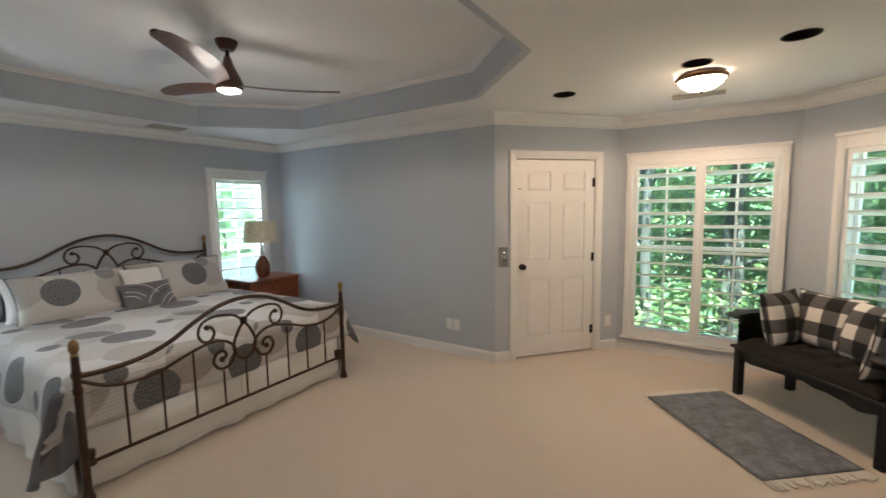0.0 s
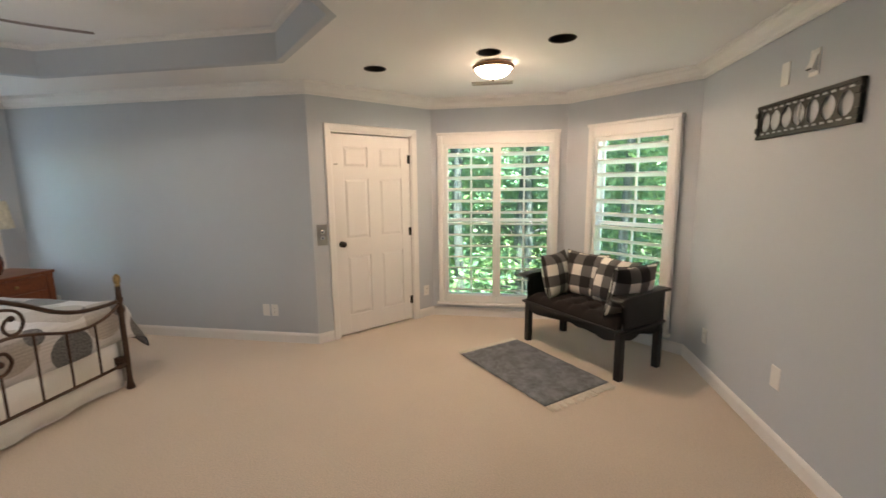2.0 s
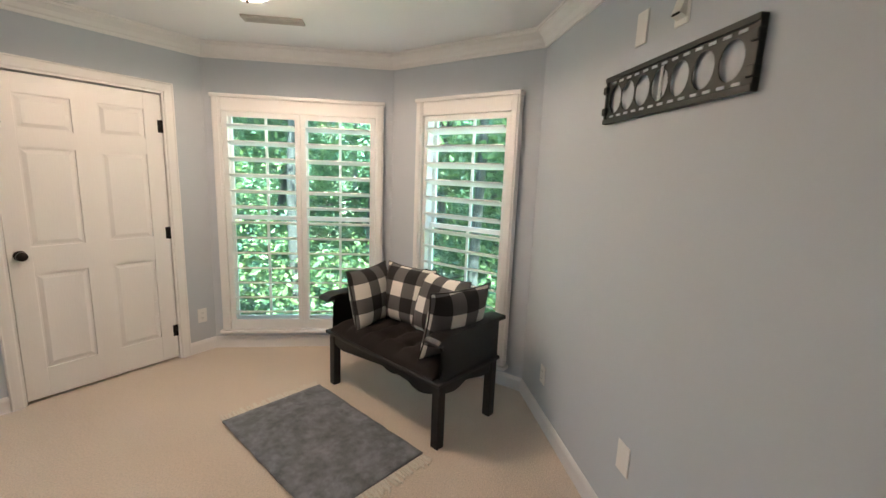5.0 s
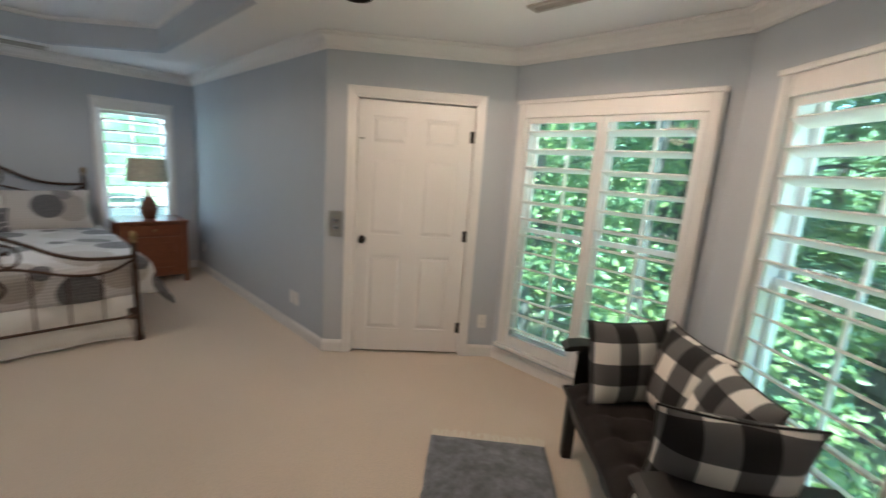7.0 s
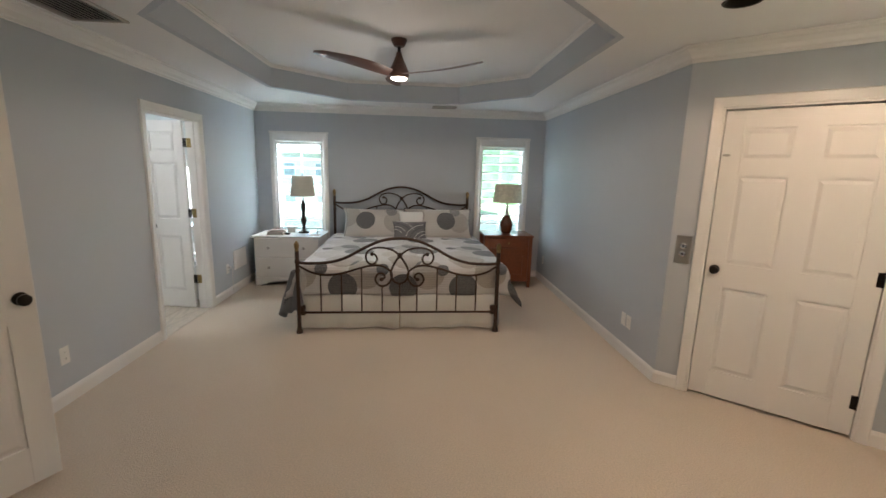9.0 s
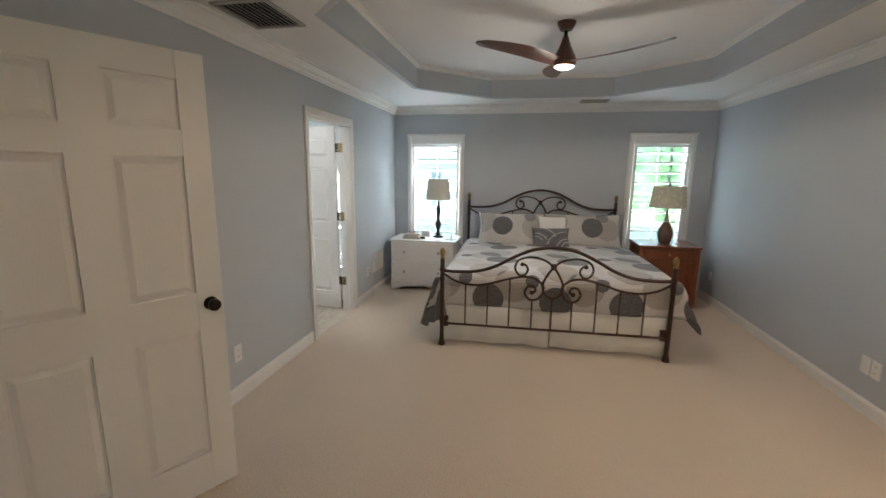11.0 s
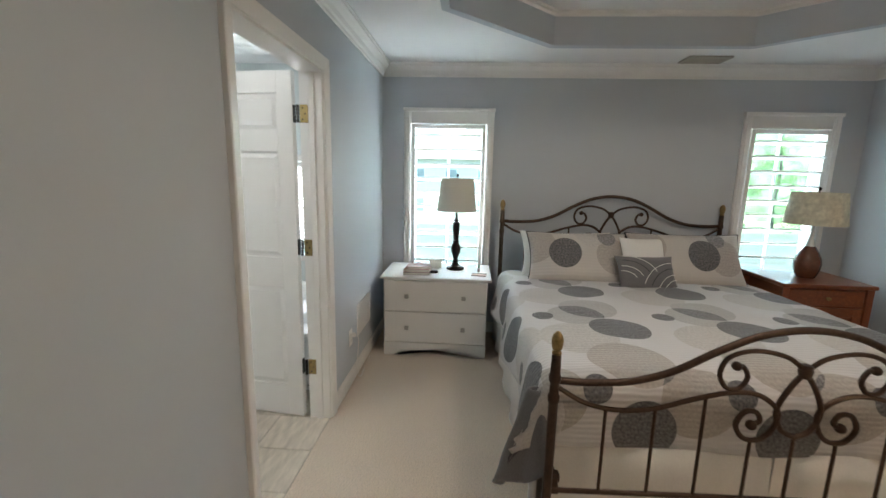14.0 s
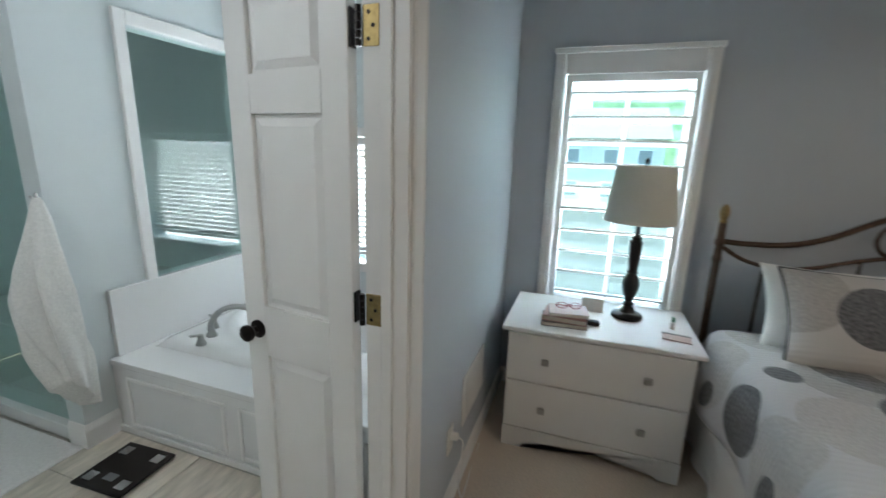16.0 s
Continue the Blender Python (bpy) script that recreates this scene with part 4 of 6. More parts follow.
def scrollwork(x, lift, k):
    """Scrolled panel in the plane x, lifted by lift; k scales the heights above the arm rail."""
    c = BED_W / 2

    def z(v):
        return lift + (v - 0.70) * k

    def both(name, pts, r, blob=False):
        for s in (-1, 1):
            bm = tubed(smooth_curve([(x, c + s * (p - c), z(q)) for p, q in pts], 7), r, 8)
            if blob:
                e = pts[-1]
                bmesh.ops.create_icosphere(bm, subdivisions=2, radius=r * 2.0, matrix=Matrix.Translation((x, c + s * (e[0] - c), z(e[1]))))
            part(name, bm, IRON, bed, smooth=True)

    top = [(0.015, 0.695), (0.12, 0.690), (0.30, 0.702), (0.46, 0.752), (0.62, 0.840), (0.78, 0.910), (c, 0.936)]
    bm = tubed(smooth_curve([(x, p, z(q)) for p, q in top] + [(x, BED_W - p, z(q)) for p, q in top[-2::-1]], 7), 0.0145, 10)
    part("top_rail", bm, IRON, bed, smooth=True)
    both("lower_rail", [(0.015, 0.665), (0.12, 0.605), (0.25, 0.577), (0.40, 0.590), (0.56, 0.640), (0.70, 0.672), (0.80, 0.662), (0.875, 0.605), (0.875, 0.535), (0.83, 0.478), (0.765, 0.475), (0.725, 0.53), (0.75, 0.588), (0.795, 0.592), (0.815, 0.555), (0.785, 0.535)], 0.0105, True)
    both("scroll", [(c, 0.770), (0.88, 0.825), (0.76, 0.846), (0.665, 0.818), (0.635, 0.750), (0.665, 0.692), (0.715, 0.690), (0.742, 0.735), (0.722, 0.778), (0.695, 0.782)], 0.0095, True)
    both("drop", [(c, 0.770), (0.905, 0.690), (0.872, 0.600), (0.90, 0.520), (c, 0.488)], 0.0105)
    bm = lathed([(0.0005, -0.03), (0.02, -0.026), (0.026, 0.0), (0.02, 0.026), (0.0005, 0.03)], 12)
    bmesh.ops.transform(bm, matrix=Matrix.Translation((x, c, z(0.77))), verts=bm.verts)
    part("knot", bm, IRON, bed, smooth=True)


for px, h in ((0.0, 1.285), (BED_L, 0.90)):
    for py in (0.0, BED_W):
        bed_post(px, py, h)
scrollwork(BED_L, 0.70, 1.0)
scrollwork(0.0, 1.10, 0.98)
for x, z in ((BED_L, 0.205), (0.0, 0.45)):
    part("cross_rail", tubed([(x, 0.015, z), (x, BED_W - 0.015, z)], 0.011, 8), IRON, bed, smooth=True)
for x, lo, lift in ((BED_L, 0.205, 0.0), (0.0, 0.45, 0.40)):
    for y, top in ((0.21, 0.578), (0.405, 0.592), (0.595, 0.648), (0.79, 0.470), (BED_W / 2, 0.488), (BED_W - 0.79, 0.470), (BED_W - 0.595, 0.648), (BED_W - 0.405, 0.592), (BED_W - 0.21, 0.578)):
        part("spindle", tubed([(x, y, lo), (x, y, top + lift)], 0.007, 8), IRON, bed, smooth=True)
for y in (0.03, BED_W - 0.03):
    part("side_rail", boxed((0.0, y - 0.014, 0.20), (BED_L, y + 0.014, 0.255), 0.003), IRON, bed)
    for dz in (0.19, 0.245):
        part("bracket", boxed((BED_L - 0.05, y - 0.024, dz - 0.018), (BED_L - 0.012, y + 0.024, dz + 0.018), 0.004), IRON, bed)

mattress = link("mattress", boxed((0.04, 0.0, 0.258), (2.07, BED_W, 0.575), 0.06, 3), LINEN, smooth=True)
mattress.matrix_world = BED
tagged(mattress, "thick white king mattress under the bedspread", "mattress")


def draped(x_head, x_foot, y0, y1, top, side, foot, nx=70, ny=90):
    """A spread over a mattress: lies on top, hangs over both sides and the foot; UV in metres of cloth."""
    bm = bmesh.new()
    uv = bm.loops.layers.uv.new("UVMap")
    rows, coords = [], {}
    r = 0.07
    for i in range(nx + 1):
        b = x_head + (x_foot - x_head + foot) * i / nx
        row = []
        for j in range(ny + 1):
            a = y0 - side + (y1 - y0 + 2 * side) * j / ny
            oa = max(y0 + r - a, a - (y1 - r), 0.0)
            ob = max(b - (x_foot - r), 0.0)
            s = 1 if a > (y0 + y1) / 2 else -1

            def bend(o):
                q = r * math.pi / 2
                if o < q:
                    t = o / r
                    return r * math.sin(t), r * (1 - math.cos(t))
                return r, r + (o - q)

            ha, da = bend(oa)
            hb, db = bend(ob)
            drop = math.hypot(da, db) if da > 0 and db > 0 else da + db
            ha += 0.16 * max(da - 0.05, 0) + 0.42 * db * min(1, da * 6)
            x = (x_foot - r + hb) if ob > 0 else b
            y = a if oa == 0 else ((y1 - r + ha) if s > 0 else (y0 + r - ha))
            p = Vector((a * 2.2, b * 2.2, 0))
            z = top - drop + 0.014 * noise.noise(p) + 0.006 * noise.noise(p * 3.1)
            if oa == 0 and ob == 0:
                z += 0.018 * math.cos((a - (y0 + y1) / 2) * 1.6)
            if oa > 0:
                y += s * da * (0.10 * math.sin(b * 7.5 + s) + 0.06 * noise.noise(Vector((b * 5, s * 9, 0))))
            if ob > 0 and oa == 0:
                x += db * 0.05 * math.sin(a * 9) - 0.02 * db
                z += 0.02 * db * math.sin(a * 4.2)
            v = bm.verts.new((x, y, z))
            coords[v] = (a, b)
            row.append(v)
        rows.append(row)
    for p, q in zip(rows, rows[1:]):
        for j in range(ny):
            f = bm.faces.new((p[j], p[j + 1], q[j + 1], q[j]))
            for lp in f.loops:
                lp[uv].uv = coords[lp.vert]
    edge = [row[0].co.copy() for row in rows] + [v.co.copy() for v in rows[-1]] + [row[-1].co.copy() for row in rows[::-1]]
    return bm, edge


bm, hem = draped(0.14, 2.115, -0.02, BED_W + 0.12, 0.652, 0.27, 0.265)
cover = thing("bedspread", BED, "white quilted bedspread with large grey and beige discs", "bedspread")
cloth = part("cloth", bm, COVER, cover, smooth=True)
so = cloth.modifiers.new("thickness", "SOLIDIFY")
so.thickness, so.offset = 0.014, -1
part("piping", tubed(hem[::2], 0.006, 6), PIPING, cover, "charcoal piped hem", smooth=True)
# the corner at the foot hangs in loose folds with its dark lining out
bm = bmesh.new()
rows = []
for k in range(19):
    t = k / 18
    row = []
    for i in range(49):
        a = radians(-200 + 235 * i / 48)
        r = (0.035 + 0.105 * t ** 0.8) * (1 + 0.26 * t * math.sin(a * 4.5 + 0.6) + 0.12 * noise.noise(Vector((a * 1.5, t * 2.5, 4))))
        row.append(bm.verts.new((2.085 + 0.62 * r * math.cos(a) - 0.02 * t, -0.045 + 1.05 * r * math.sin(a), 0.60 - 0.40 * t - 0.07 * t * math.cos(a * 1.0 + 1.9) + 0.02 * t * math.sin(a * 4.5))))
    rows.append(row)
for p, q in zip(rows, rows[1:]):
    for i in range(48):
        bm.faces.new((p[i], p[i + 1], q[i + 1], q[i]))
fold = part("corner_fold", bm, GREY_CLOTH, cover, "charcoal lining turned out in folds", smooth=True)
m = fold.modifiers.new("thickness", "SOLIDIFY")
m.thickness = 0.006


def skirt(name, p0, p1, label):
    bm = bmesh.new()
    n = 120
    p0, p1 = Vector(p0), Vector(p1)
    d = (p1 - p0).normalized()
    side = Vector((-d.y, d.x, 0))
    cols = []
    for i in range(n + 1):
        t = i / n
        s = t * (p1 - p0).length
        wob = 0.010 * math.sin(s * 19 + 1.8 * math.sin(s * 3.3)) + 0.020 * noise.noise(Vector((s * 6, p0.x, p0.y)))
        cols.append([bm.verts.new(p0 + d * s + side * wob * k + Vector((0, 0, z + (0.012 * noise.noise(Vector((s * 5, 3, 1))) if z < 0.1 else 0)))) for z, k in ((0.36, 0.2), (0.22, 0.6), (0.10, 1.0), (0.022, 1.3))])
    for a, b in zip(cols, cols[1:]):
        for k in range(3):
            bm.faces.new((a[k], b[k], b[k + 1], a[k + 1]))
    low = [c[-1].co.copy() for c in cols]
    ob = thing(name, BED, label, "bed skirt", "bed skirt panels")
    cloth = part("cloth", bm, LINEN, ob, smooth=True)
    m = cloth.modifiers.new("thickness", "SOLIDIFY")
    m.thickness = 0.004
    part("hem", tubed(low[::2], 0.0045, 6), LINEN, ob, smooth=True)
    return ob


skirt("bed_skirt", (2.115, 0.0, 0), (2.115, BED_W / 2 - 0.004, 0), "white gathered bed skirt panel at the foot")
skirt("bed_skirt", (2.115, BED_W / 2 + 0.006, 0), (2.115, BED_W, 0), "white gathered bed skirt panel at the foot")
skirt("bed_skirt", (2.11, -0.03, 0), (0.05, -0.03, 0), "white gathered bed skirt panel along the side")
skirt("bed_skirt", (0.05, BED_W + 0.05, 0), (2.11, BED_W + 0.05, 0), "white gathered bed skirt panel along the side")


def pillow(name, m, w, h, t, mat, label, back=None, shift=(0, 0), group="", trim=None, pinch=0.10, swirl=False):
    """A stuffed pillow standing in its local xz plane, front towards -y."""
    bm = bmesh.new()
    uv = bm.loops.layers.uv.new("UVMap")
    nx, nz = 22, 16
    sides = []
    rim = {}
    for side in (-1, 1):
        grid = []
        for i in range(nx + 1):
            row = []
            for j in range(nz + 1):
                s, q = 2 * i / nx - 1, 2 * j / nz - 1
                s, q = math.sin(s * math.pi / 2), math.sin(q * math.pi / 2)
                thick = t / 2 * max(0, (1 - abs(s) ** 2.4) * (1 - abs(q) ** 2.4)) ** 0.55
                x = w / 2 * s * (1 - pinch * (1 - q * q) * abs(s) ** 3)
                z = h / 2 * q * (1 - pinch * (1 - s * s) * abs(q) ** 3)
                thick *= 1 + 0.10 * noise.noise(Vector((s * 2 + shift[0], q * 2, w)))
                key = (i, j)
                if i in (0, nx) or j in (0, nz):
                    if key not in rim:
                        rim[key] = bm.verts.new((x, 0, z))
                    row.append(rim[key])
                else:
                    row.append(bm.verts.new((x, side * thick, z)))
            grid.append(row)
        sides.append(grid)
        for i in range(nx):
            for j in range(nz):
                f = bm.faces.new((grid[i][j], grid[i + 1][j], grid[i + 1][j + 1], grid[i][j + 1]))
                f.material_index = 1 if side > 0 and back else 0
                for lp in f.loops:
                    lp[uv].uv = (lp.vert.co.x + shift[0], lp.vert.co.z + shift[1])
    order = [(i, 0) for i in range(nx)] + [(nx, j) for j in range(nz)] + [(i, nz) for i in range(nx, 0, -1)] + [(0, j) for j in range(nz, -1, -1)]
    edge = [rim[k].co.copy() for k in order]
    p = thing(name, m, label, "pillow", group)
    part("cover", bm, [mat, back] if back else mat, p, smooth=True)
    if trim:
        part("piping", tubed(edge, 0.005, 6), trim, p, smooth=True)
    if swirl:
        for k, (a0, rr, tone) in enumerate(((0.0, 0.10, LINEN), (0.1, 0.14, LINEN), (0.0, 0.19, PIPING), (0.1, 0.235, LINEN))):
            for cx, cz, n0, n1 in ((-w / 2 + 0.0, -h / 2 + 0.05, 20, 80), (w / 2 - 0.0, -h / 2 - 0.02, 100, 165)):
                pts = []
                for i in range(22):
                    a = radians(n0 + (n1 - n0) * i / 21)
                    x, z = cx + rr * 1.25 * math.cos(a), cz + rr * math.sin(a)
                    s, q = max(-0.97, min(0.97, x / (w / 2))), max(-0.97, min(0.97, z / (h / 2)))
                    pts.append((s * w / 2, -t / 2 * max(0, (1 - abs(s) ** 2.4) * (1 - abs(q) ** 2.4)) ** 0.55 * 1.06 - 0.003, q * h / 2))
                part("stitching", tubed(pts, 0.0028, 5), tone, p)
    return p


def bed_pillow(x, y, z, lean, turn, *a, **k):
    return pillow(a[0], BED @ Matrix.Translation((x, y, z)) @ Matrix.Rotation(radians(90 + turn), 4, "Z") @ Matrix.Rotation(radians(-lean), 4, "X"), *a[1:], **k)


bed_pillow(0.20, 0.53, 0.835, 22, 0, "pillow", 0.78, 0.42, 0.20, LINEN, "white sleeping pillow behind the dotted sham", group="bed pillows")
bed_pillow(0.20, 1.44, 0.835, 22, 0, "pillow", 0.78, 0.42, 0.20, LINEN, "white sleeping pillow behind the dotted sham", group="bed pillows")
bed_pillow(0.34, 0.59, 0.840, 30, -1, "pillow_sham", 0.82, 0.45, 0.20, SHAM, "dotted quilted king sham with grey discs and piping", shift=(0.0, 0.0), group="king shams", trim=PIPING, pinch=0.08)
bed_pillow(0.34, 1.465, 0.845, 28, 2, "pillow_sham", 0.94, 0.46, 0.20, SHAM, "dotted quilted king sham with grey discs and piping", shift=(3.0, 0.0), group="king shams", trim=PIPING, pinch=0.08)
bed_pillow(0.40, 1.10, 0.860, 28, 0, "accent_pillow", 0.36, 0.36, 0.14, LINEN, "small white cushion with a grey band", back=GREY_CLOTH)
bed_pillow(0.54, 1.07, 0.772, 34, 3, "accent_pillow", 0.46, 0.29, 0.14, GREY_CLOTH, "dark grey oblong cushion with swirled stitching", trim=None, swirl=True)


# ---- nightstands and what stands on them ----
NS = pose(-3.865, 0.107, 0, 0, 0, 90)      # front corner by the wall; x along the front, y to the wall behind
ns = thing("nightstand", NS, "white painted two-drawer nightstand with an arched base", "nightstand")
W, D, HH = 0.90, 0.55, 0.672
bm = bmesh.new()
box(bm, (0.03, 0.02, 0.10), (W - 0.03, D, HH - 0.022))
part("body", bm, WHITE_FURN, ns)
part("tabletop", boxed((0.0, -0.012, HH - 0.022), (W, D + 0.01, HH), 0.006, 2), WHITE_FURN, ns)
for z0, z1 in ((0.118, 0.378), (0.386, 0.642)):
    dr = part("drawer", boxed((0.034, 0.002, z0), (W - 0.034, 0.0205, z1), 0.004), WHITE_FURN, ns)
    for x in (0.22, W - 0.22):
        bm = bmesh.new()
        box(bm, (x - 0.006, -0.014, (z0 + z1) / 2 - 0.006), (x + 0.006, 0.003, (z0 + z1) / 2 + 0.006))
        box(bm, (x - 0.017, -0.026, (z0 + z1) / 2 - 0.017), (x + 0.017, -0.013, (z0 + z1) / 2 + 0.017), 0.004)
        part("knob", bm, STEEL, dr, "square brushed-metal knob")
arch = [(0.03, 0.0), (0.115, 0.0), (0.13, 0.012), (0.15, 0.030), (0.19, 0.036), (0.23, 0.050), (W / 2, 0.060), (W - 0.23, 0.050), (W - 0.19, 0.036), (W - 0.15, 0.030), (W - 0.13, 0.012), (W - 0.115, 0.0), (W - 0.03, 0.0), (W - 0.03, 0.112), (0.03, 0.112)]
part("plinth", prismed(arch, 0.004, 0.022), WHITE_FURN, ns)
for x in (0.03, W - 0.048):
    part("side_foot", boxed((x, 0.022, 0.0), (x + 0.018, D, 0.10)), WHITE_FURN, ns)


def on_ns(x, y, turn=0):
    return NS @ pose(x, y, HH, 0, 0, turn)


def shade(p, z0, z1, r0, r1, mat):
    bm = bmesh.new()
    n = 36
    rings = [[bm.verts.new((r * math.cos(2 * math.pi * i / n), r * math.sin(2 * math.pi * i / n), z)) for i in range(n)] for r, z in ((r0 - 0.004, z0), (r0, z0), (r1, z1), (r1 - 0.004, z1))]
    for a, b in zip(rings, rings[1:] + rings[:1]):
        for i in range(n):
            bm.faces.new((a[i], a[(i + 1) % n], b[(i + 1) % n], b[i]))
    s = part("shade", bm, mat, p, smooth=True)
    for i in range(3):
        a = 2 * math.pi * i / 3
        part("spoke", tubed([(0, 0, z1 - 0.02), ((r1 - 0.004) * math.cos(a), (r1 - 0.004) * math.sin(a), z1 - 0.01)], 0.002, 5), BLACK_METAL, s)
    part("finial", lathed([(0.0005, z1 - 0.02), (0.004, z1 - 0.018), (0.004, z1 + 0.012), (0.011, z1 + 0.022), (0.012, z1 + 0.032), (0.004, z1 + 0.042), (0.0005, z1 + 0.043)], 12), BLACK_METAL, p, smooth=True)


tl = thing("table_lamp", on_ns(0.595, 0.36), "unlit lamp with dark turned base and ivory shade", "table lamp")
part("base", lathed([(0.075, 0.0), (0.078, 0.012), (0.070, 0.022), (0.040, 0.032), (0.030, 0.05), (0.022, 0.065), (0.030, 0.078), (0.018, 0.092), (0.026, 0.115), (0.040, 0.155), (0.043, 0.185), (0.036, 0.215), (0.022, 0.24), (0.030, 0.25), (0.021, 0.262), (0.026, 0.30), (0.031, 0.37), (0.030, 0.40), (0.036, 0.408), (0.020, 0.42), (0.026, 0.432), (0.012, 0.445), (0.010, 0.50), (0.009, 0.53), (0.0005, 0.53)], 24), LAMP_DARK, tl, smooth=True)
shade(tl, 0.512, 0.787, 0.170, 0.138, SHADE_IVORY)

stack = [("book", (0.285, 0.15, 0.0), (0.22, 0.155, 0.022), 4, "flat dark grey paperback book", material("book_grey", (0.20, 0.19, 0.19), 0.6)),
         ("book", (0.29, 0.155, 0.022), (0.21, 0.15, 0.026), -3, "flat pinkish hardback book", material("book_pink", (0.45, 0.27, 0.25), 0.6)),
         ("book", (0.30, 0.16, 0.048), (0.19, 0.14, 0.020), 8, "small white and red paperback book", material("book_red", (0.55, 0.42, 0.40), 0.55))]
PAGES = material("book_pages", (0.72, 0.69, 0.62), 0.9, grain=(0.12, 300), stretch=(1, 1, 12))
for nm, (x, y, z), (w, d, t), turn, lab, mat in stack:
    b = thing(nm, on_ns(x, y, turn) @ Matrix.Translation((0, 0, z)), lab, "book", "books on the white nightstand")
    bm = bmesh.new()
    box(bm, (-w / 2, -d / 2, 0), (w / 2, d / 2, 0.0025))
    box(bm, (-w / 2, -d / 2, t - 0.0025), (w / 2, d / 2, t))
    box(bm, (-w / 2, -d / 2, 0.0025), (-w / 2 + 0.003, d / 2, t - 0.0025))
    part("cover", bm, mat, b)
    part("page_block", boxed((-w / 2 + 0.003, -d / 2 + 0.004, 0.0025), (w / 2 - 0.004, d / 2 - 0.004, t - 0.0025)), PAGES, b)
g = thing("eyeglasses", on_ns(0.30, 0.165, 12) @ Matrix.Translation((0, 0, 0.0685)), "folded red-framed reading glasses on the books", "glasses")
RED = material("red_frame", (0.32, 0.03, 0.04), 0.3)
for s in (-1, 1):
    part("rim", tubed([(s * 0.034 + 0.026 * math.cos(2 * math.pi * i / 18), 0.0, 0.018 + 0.016 * math.sin(2 * math.pi * i / 18)) for i in range(19)], 0.002, 6), RED, g)
    part("temple", tubed([(s * 0.060, 0, 0.02), (s * 0.058, 0.01, 0.018), (-s * 0.02, 0.022 + 0.006 * s, 0.006)], 0.0017, 6), RED, g)
part("bridge", tubed([(-0.009, 0, 0.022), (0, 0, 0.026), (0.009, 0, 0.022)], 0.0018, 6), RED, g)
pod = thing("earbud_case", on_ns(0.425, 0.17), "small rounded black case on the nightstand", "case")
part("body", boxed((-0.032, -0.022, 0), (0.032, 0.022, 0.024), 0.010, 3), LAMP_DARK, pod, smooth=True)
card = thing("tissue_box", on_ns(0.42, 0.39), "small plain white cardboard box", "box")
part("carton", boxed((-0.055, -0.03, 0), (0.055, 0.03, 0.075), 0.003), PLATE, card)
part("lid", boxed((-0.057, -0.032, 0.060), (0.057, 0.032, 0.077), 0.003), PLATE, card)
pad = thing("notepad", on_ns(0.80, 0.15, -8), "pale pink notepad lying by the edge", "notepad")
part("paper", boxed((-0.06, -0.04, 0), (0.06, 0.04, 0.006)), material("pink_paper", (0.62, 0.48, 0.44), 0.8), pad)
part("clip", boxed((-0.062, 0.028, 0.0), (0.062, 0.041, 0.009), 0.002), STEEL, pad)
bot = thing("eye_drops", on_ns(0.80, 0.27), "tiny bottle with a green cap", "bottle")
part("bottle", lathed([(0.0005, 0), (0.011, 0), (0.012, 0.006), (0.012, 0.032), (0.006, 0.038), (0.0005, 0.038)], 14), PLATE, bot, smooth=True)
part("cap", lathed([(0.0005, 0.038), (0.007, 0.038), (0.006, 0.062), (0.0005, 0.062)], 12), material("green_cap", (0.10, 0.35, 0.20), 0.4), bot)

RN = pose(-3.86, 3.215, 0, 0, 0, 90)
rn = thing("nightstand", RN, "cherry wood nightstand with a drawer and panelled door", "nightstand")
W2, D2, H2 = 0.66, 0.52, 0.735
part("tabletop", boxed((-0.01, -0.02, H2 - 0.03), (W2 + 0.01, D2, H2), 0.008, 2), CHERRY, rn)
bm = boxed((0.045, 0.02, 0.10), (W2 - 0.045, D2 - 0.01, H2 - 0.03))
part("body", bm, CHERRY, rn)
for x in (0.0, W2 - 0.05):
    for y in (0.0, D2 - 0.06):
        part("leg", prismed([(x + 0.006, 0.0), (x + 0.044, 0.0), (x + 0.05, 0.14), (x + 0.05, H2 - 0.03), (x, H2 - 0.03), (x, 0.14)], y, y + 0.05), CHERRY, rn)
dr = part("drawer", boxed((0.056, 0.006, H2 - 0.17), (W2 - 0.056, 0.022, H2 - 0.045), 0.005), CHERRY, rn)
bm = lathed([(0.0005, 0), (0.008, 0), (0.007, 0.012), (0.015, 0.020), (0.013, 0.028), (0.0005, 0.030)], 14)
bmesh.ops.transform(bm, matrix=Matrix.Translation((W2 / 2, 0.006, H2 - 0.108)) @ Matrix.Rotation(radians(90), 4, "X"), verts=bm.verts)
part("knob", bm, BRASS, dr, "small brass knob", smooth=True)
bm = bmesh.new()
for lo, hi in (((0.056, 0.12), (0.126, 0.55)), ((W2 - 0.126, 0.12), (W2 - 0.056, 0.55)), ((0.126, 0.12), (W2 - 0.126, 0.19)), ((0.126, 0.48), (W2 - 0.126, 0.55))):
    box(bm, (lo[0], 0.006, lo[1]), (hi[0], 0.022, hi[1]), 0.002)
dd = part("door", bm, CHERRY, rn)
part("panel", boxed((0.126, 0.013, 0.19), (W2 - 0.126, 0.020, 0.48), 0.003), CHERRY, dd)
bm = lathed([(0.0005, 0), (0.008, 0), (0.007, 0.012), (0.014, 0.020), (0.0005, 0.027)], 14)
bmesh.ops.transform(bm, matrix=Matrix.Translation((0.09, 0.006, 0.38)) @ Matrix.Rotation(radians(90), 4, "X"), verts=bm.verts)
part("knob", bm, BRASS, dd, "small brass knob", smooth=True)
